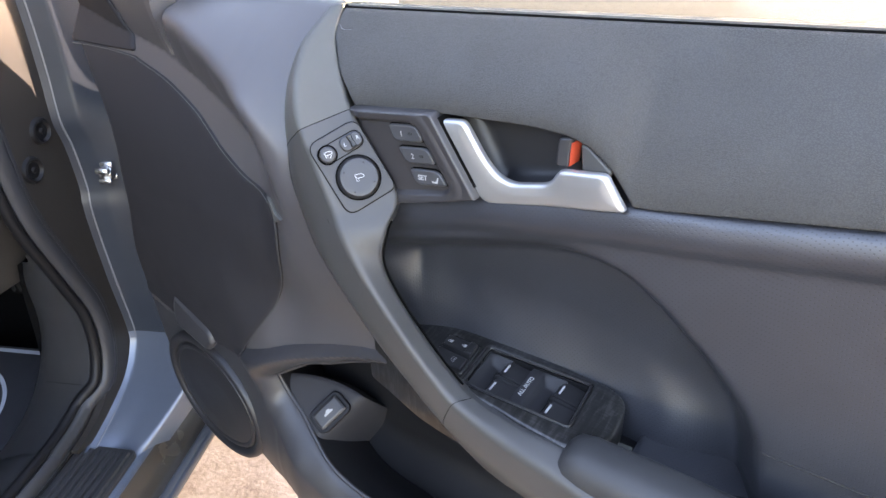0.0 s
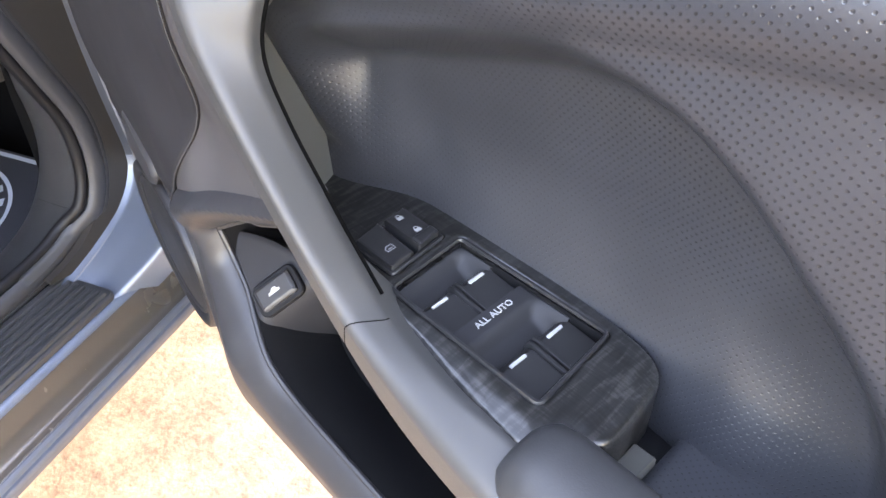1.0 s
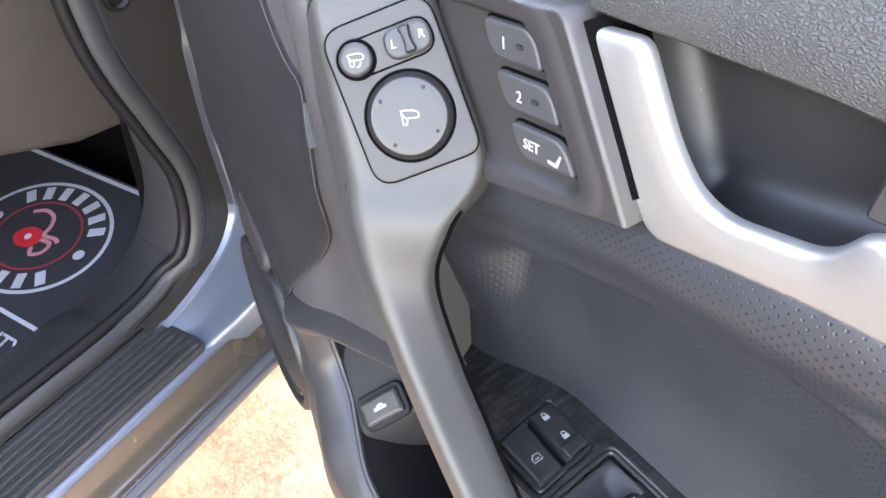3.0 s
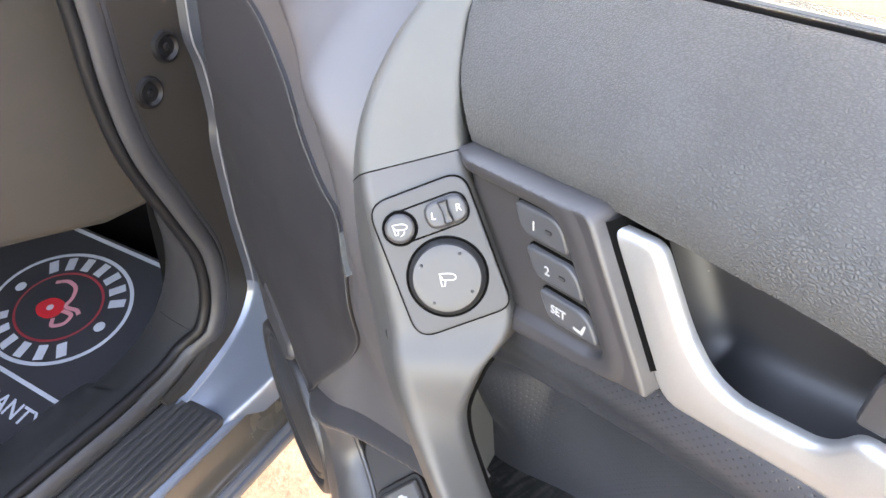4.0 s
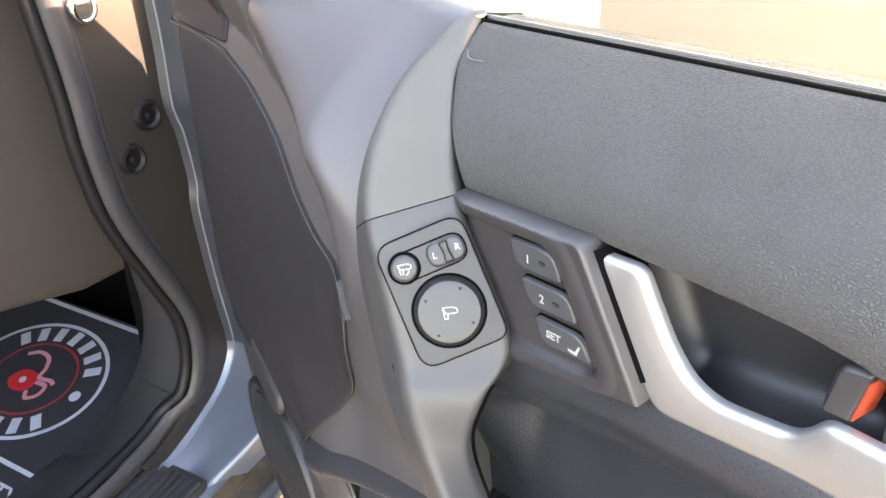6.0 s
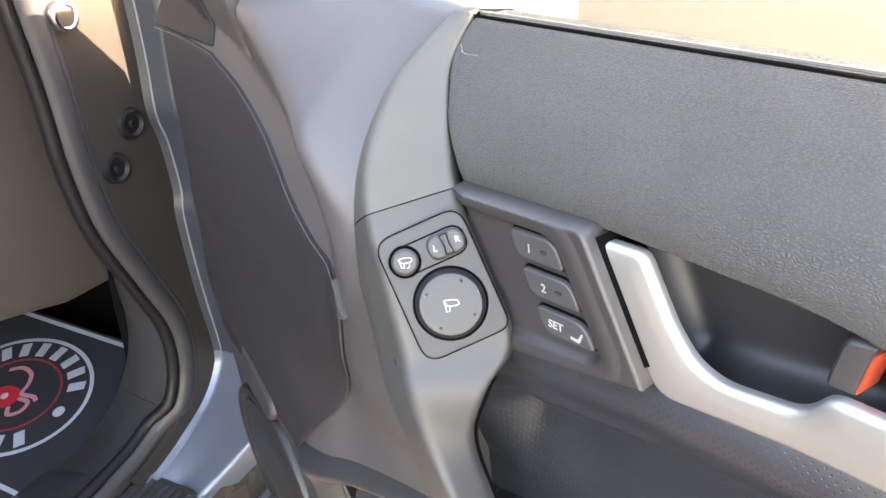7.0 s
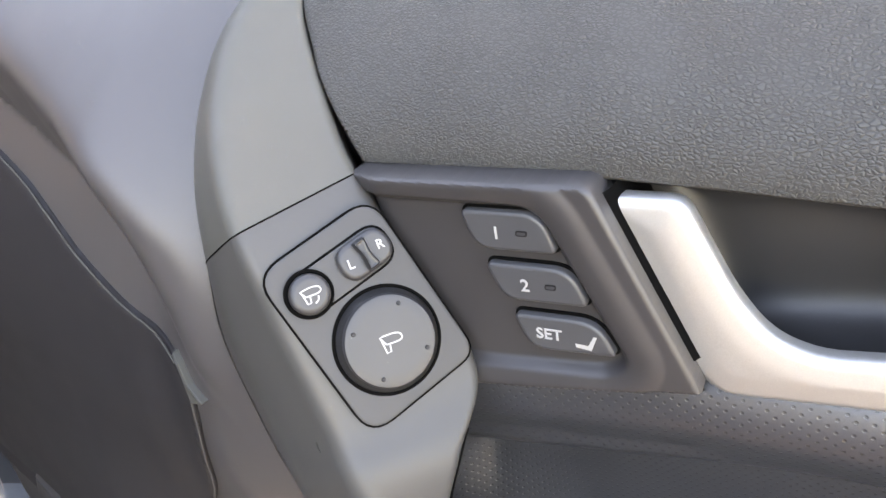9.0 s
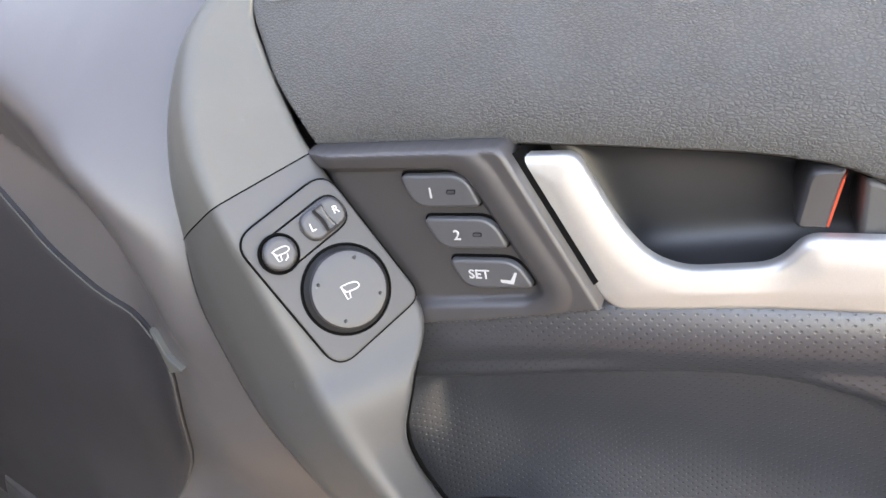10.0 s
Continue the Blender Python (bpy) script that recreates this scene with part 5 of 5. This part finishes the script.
def cabin():
    # brown lower dash panel, kick panel, floor
    rows = []
    for x, zb in ((0.05, 0.60), (-0.09, 0.563), (-0.15, 0.543), (-0.215, 0.520), (-0.29, 0.512), (-0.40, 0.51)):
        rows.append(corner([(x, -1.3, zb + 0.02), (x, -0.78, zb), (x, -0.712, zb + 0.004), (x, -0.690, zb + 0.09), (x, -0.672, 1.1)], (0.05, 0.015, 0.1), 5))
    cpart("knee_panel", loft(rows), KNEE, "brown-grey lower dash panel")
    rows = [corner([(x, -0.69, 0.56), (x, -0.70, 0.52), (x, -0.715, 0.40), (x, -0.74, 0.30)], (0.05, 0.05), 4) for x in (-0.262, -0.31, -0.5, -0.8)]
    cpart("kick_panel", loft(rows), CARPET, "black kick panel")
    fl = cpart("cabin_floor", box(-0.9, 0.9, -1.6, -0.64, 0.2, 0.262), CARPET, "black carpeted floor")
    rows = [[(x, y, z) for y in np.linspace(-1.6, -0.66, 4)] for x, z in ((-0.34, 0.262), (-0.5, 0.36), (-0.72, 0.62), (-0.75, 1.0))]
    cpart("toe_board", loft(rows), CARPET)
    pedal = cpart("accelerator_pedal", box(-0.47, -0.45, -0.93, -0.86, 0.36, 0.52, 0.006), BLACK, "black ribbed accelerator pedal")
    for k in range(5):
        cpart("pedal_rib", box(-0.452, -0.446, -0.922 + 0.0125 * k, -0.916 + 0.0125 * k, 0.37, 0.51, 0.0015), RUBBER, parent=pedal)


cabin()


def closing_shell():
    """Unseen roof, far side, rear flank and walls of the car, added to block sky and sun."""
    rows = [corner([(x, -2.2, 1.25), (x, -1.9, 1.40), (x, -0.95, 1.43), (x, -0.72, 1.36), (x, -0.66, 1.30)], (0.1, 0.2, 0.05), 4) for x in np.linspace(-0.55, 1.6, 6)]
    cpart("roof", loft(rows), PAINT, "unseen painted car roof, added to keep sky light off the doorway")
    cpart("far_side", box(-0.9, 1.6, -2.25, -2.2, 0.2, 1.3), CARPET)
    rows = [corner([(x, -0.66, 1.30), (x, -0.56, 0.92), (x, -0.44, 0.80), (x, -0.44, 0.35), (x, -0.5, 0.2)], (0.05, 0.05, 0.1, 0.05), 4) for x in np.linspace(0.95, 2.4, 6)]
    cpart("rear_flank", loft(rows), PAINT, "unseen painted rear flank, added for reflections")
    rows = [corner([(x, -1.2, 0.93), (x, -0.56, 0.84), (x, -0.455, 0.80), (x, -0.44, 0.6), (x, -0.46, 0.25)], (0.1, 0.05, 0.1), 4) for x in np.linspace(-0.43, -1.5, 6)]
    cpart("front_wing", loft(rows), PAINT, "unseen painted front wing and bonnet edge, added to block low sun")
    # plate added out of view to keep sun off the pillar flange
    cpart("flange_sun_block", box(-0.75, -0.407, -0.446, -0.436, 0.3, 1.0), PAINT, "unseen plate that keeps sun off the pillar flange")
    # boxes out of view that stop sun leaking past the pillar
    cpart("body_side_block", box(-1.5, -0.302, -0.70, -0.642, 0.2, 0.96), BLACK, "unseen box that stops sun leaking in behind the pillar")
    cpart("pillar_light_block", box(-1.5, -0.262, -0.640, -0.592, 0.2, 0.96), BLACK, "unseen box in the pillar that stops sun leaks")
    cpart("bulkhead", box(-1.5, -0.76, -2.2, -0.705, 0.2, 0.95), CARPET, "unseen bulkhead below the windscreen, added to block sun")
    # front wheel that carries the body
    hub = frame_of((-0.98, -0.62, 0.315), (1, 0, 0), (0, 0, 1))
    tyre = cpart("tyre", puck(ellipse(0, 0, 0.315, 0.315, 64), [(0.11, -0.0), (0.02, 0.005), (0.004, 0.02), (0.0, 0.05), (0.0, 0.13), (0.004, 0.16), (0.02, 0.175), (0.11, 0.17), (0.12, 0.12)], hub), BLACK, "black rubber front tyre")
    cpart("wheel_rim", puck(ellipse(0, 0, 0.208, 0.208, 48), [(0, 0.10), (0, 0.165), (0.01, 0.168), (0.02, 0.13), (0.14, 0.15), (0.17, 0.155)], hub), SILVER, "silver wheel rim", tyre)
    cpart("cabin_back", box(0.95, 1.0, -2.2, -0.62, 0.2, 1.35), CARPET)
    cpart("dash", box(-0.75, -0.42, -2.2, -0.66, 0.75, 0.93, 0.03), KNEE, "unseen brown-grey dashboard, added to block light from ahead")


closing_shell()


# ---- floor mat with its printed emblem ----
def floor_mat():
    M = CAR @ frame_of((-0.2, -0.9, 0.3203), (0, 1, 0), (-1, 0, 0.2))
    mat_ob = thing("floor_mat", M @ Vector((0, 0, 0)), "black printed protective floor mat with pale border lines", "floor mat")
    up = math.sqrt(1.04)
    out = rounded([(-0.35, 0.132 * up), (0.150, 0.132 * up), (0.185, 0.09 * up), (0.200, -0.02), (0.17, -0.2), (0.16, -0.5), (-0.35, -0.5)], (0.01, 0.01, 0.02, 0.02, 0.02, 0.02, 0.02), 4)
    part("mat_sheet", puck(out, [(0, -0.003), (0, 0.0), (0.001, 0.0008)], M), MATFAB, mat_ob)
    part("border_line", line_art([[(-0.35, 0.126), (0.146, 0.126)]], 0.007, M, 0.0012), PALEPRINT, mat_ob)
    part("ruled_line", line_art([[(-0.35, -0.114), (0.145, -0.114)]], 0.006, M, 0.0012), PALEPRINT, mat_ob)

    def ring(a, b, w, mat, name, label):
        e = ellipse(0.0, 0.0, a, b, 72)
        e = np.vstack([e, e[:1]])
        part(name, line_art([e], w, M, 0.0012), mat, mat_ob, label)
    ring(0.122, 0.098, 0.006, PALEPRINT, "outer_ring", "pale oval ring")
    ring(0.073, 0.061, 0.004, REDINK, "inner_ring", "dark red oval ring")
    # lettering of the emblem as plain bars
    for n, a0, a1 in ((7, 140, 32), (6, 222, 318)):
        for a in np.linspace(a0, a1, n):
            t = radians(a)
            c = np.array((0.098 * math.cos(t), 0.0795 * math.sin(t)))
            r = np.array((math.cos(t), math.sin(t)))
            s = np.array((-r[1], r[0]))
            q = [c + r * i * 0.0125 + s * j * 0.0072 for i, j in ((-1, -1), (1, -1), (1, 1), (-1, 1))]
            part("emblem_bar", puck(np.array(q), [(0, 0.0005), (0, 0.0012)], M), PALEPRINT, mat_ob)
    for x in (-0.092, 0.092):
        part("emblem_dot", puck(ellipse(x, 0.0, 0.0085, 0.0085, 20), [(0, 0.0005), (0, 0.0012)], M), PALEPRINT, mat_ob)
    body = spline([(-0.034, -0.014), (-0.018, -0.026), (0.004, -0.024), (0.014, -0.010), (0.008, 0.006), (-0.008, 0.010), (-0.026, 0.004)], 4, True)
    part("emblem_shape", puck(body, [(0, 0.0005), (0, 0.0013)], M), RED, mat_ob, "red emblem shape")
    part("emblem_spot", puck(ellipse(-0.010, -0.008, 0.0055, 0.0055, 16), [(0, 0.0005), (0, 0.0016)], M), PALEPRINT, mat_ob)
    part("emblem_stroke", line_art([spline([(-0.044, 0.030), (-0.026, 0.040), (-0.004, 0.036), (0.008, 0.020), (0.012, 0.004), (0.034, 0.006), (0.044, 0.002)], 6), spline([(0.014, -0.004), (0.034, -0.004), (0.036, -0.020), (0.022, -0.030), (0.012, -0.020)], 6)], 0.0065, M, 0.0014), PINK, mat_ob, "pale pink emblem strokes")
    lettering("WARRANTY", 0.034, M @ Matrix.Translation((0.145, -0.150, 0.0013)), PALEPRINT, mat_ob, align="RIGHT")


floor_mat()
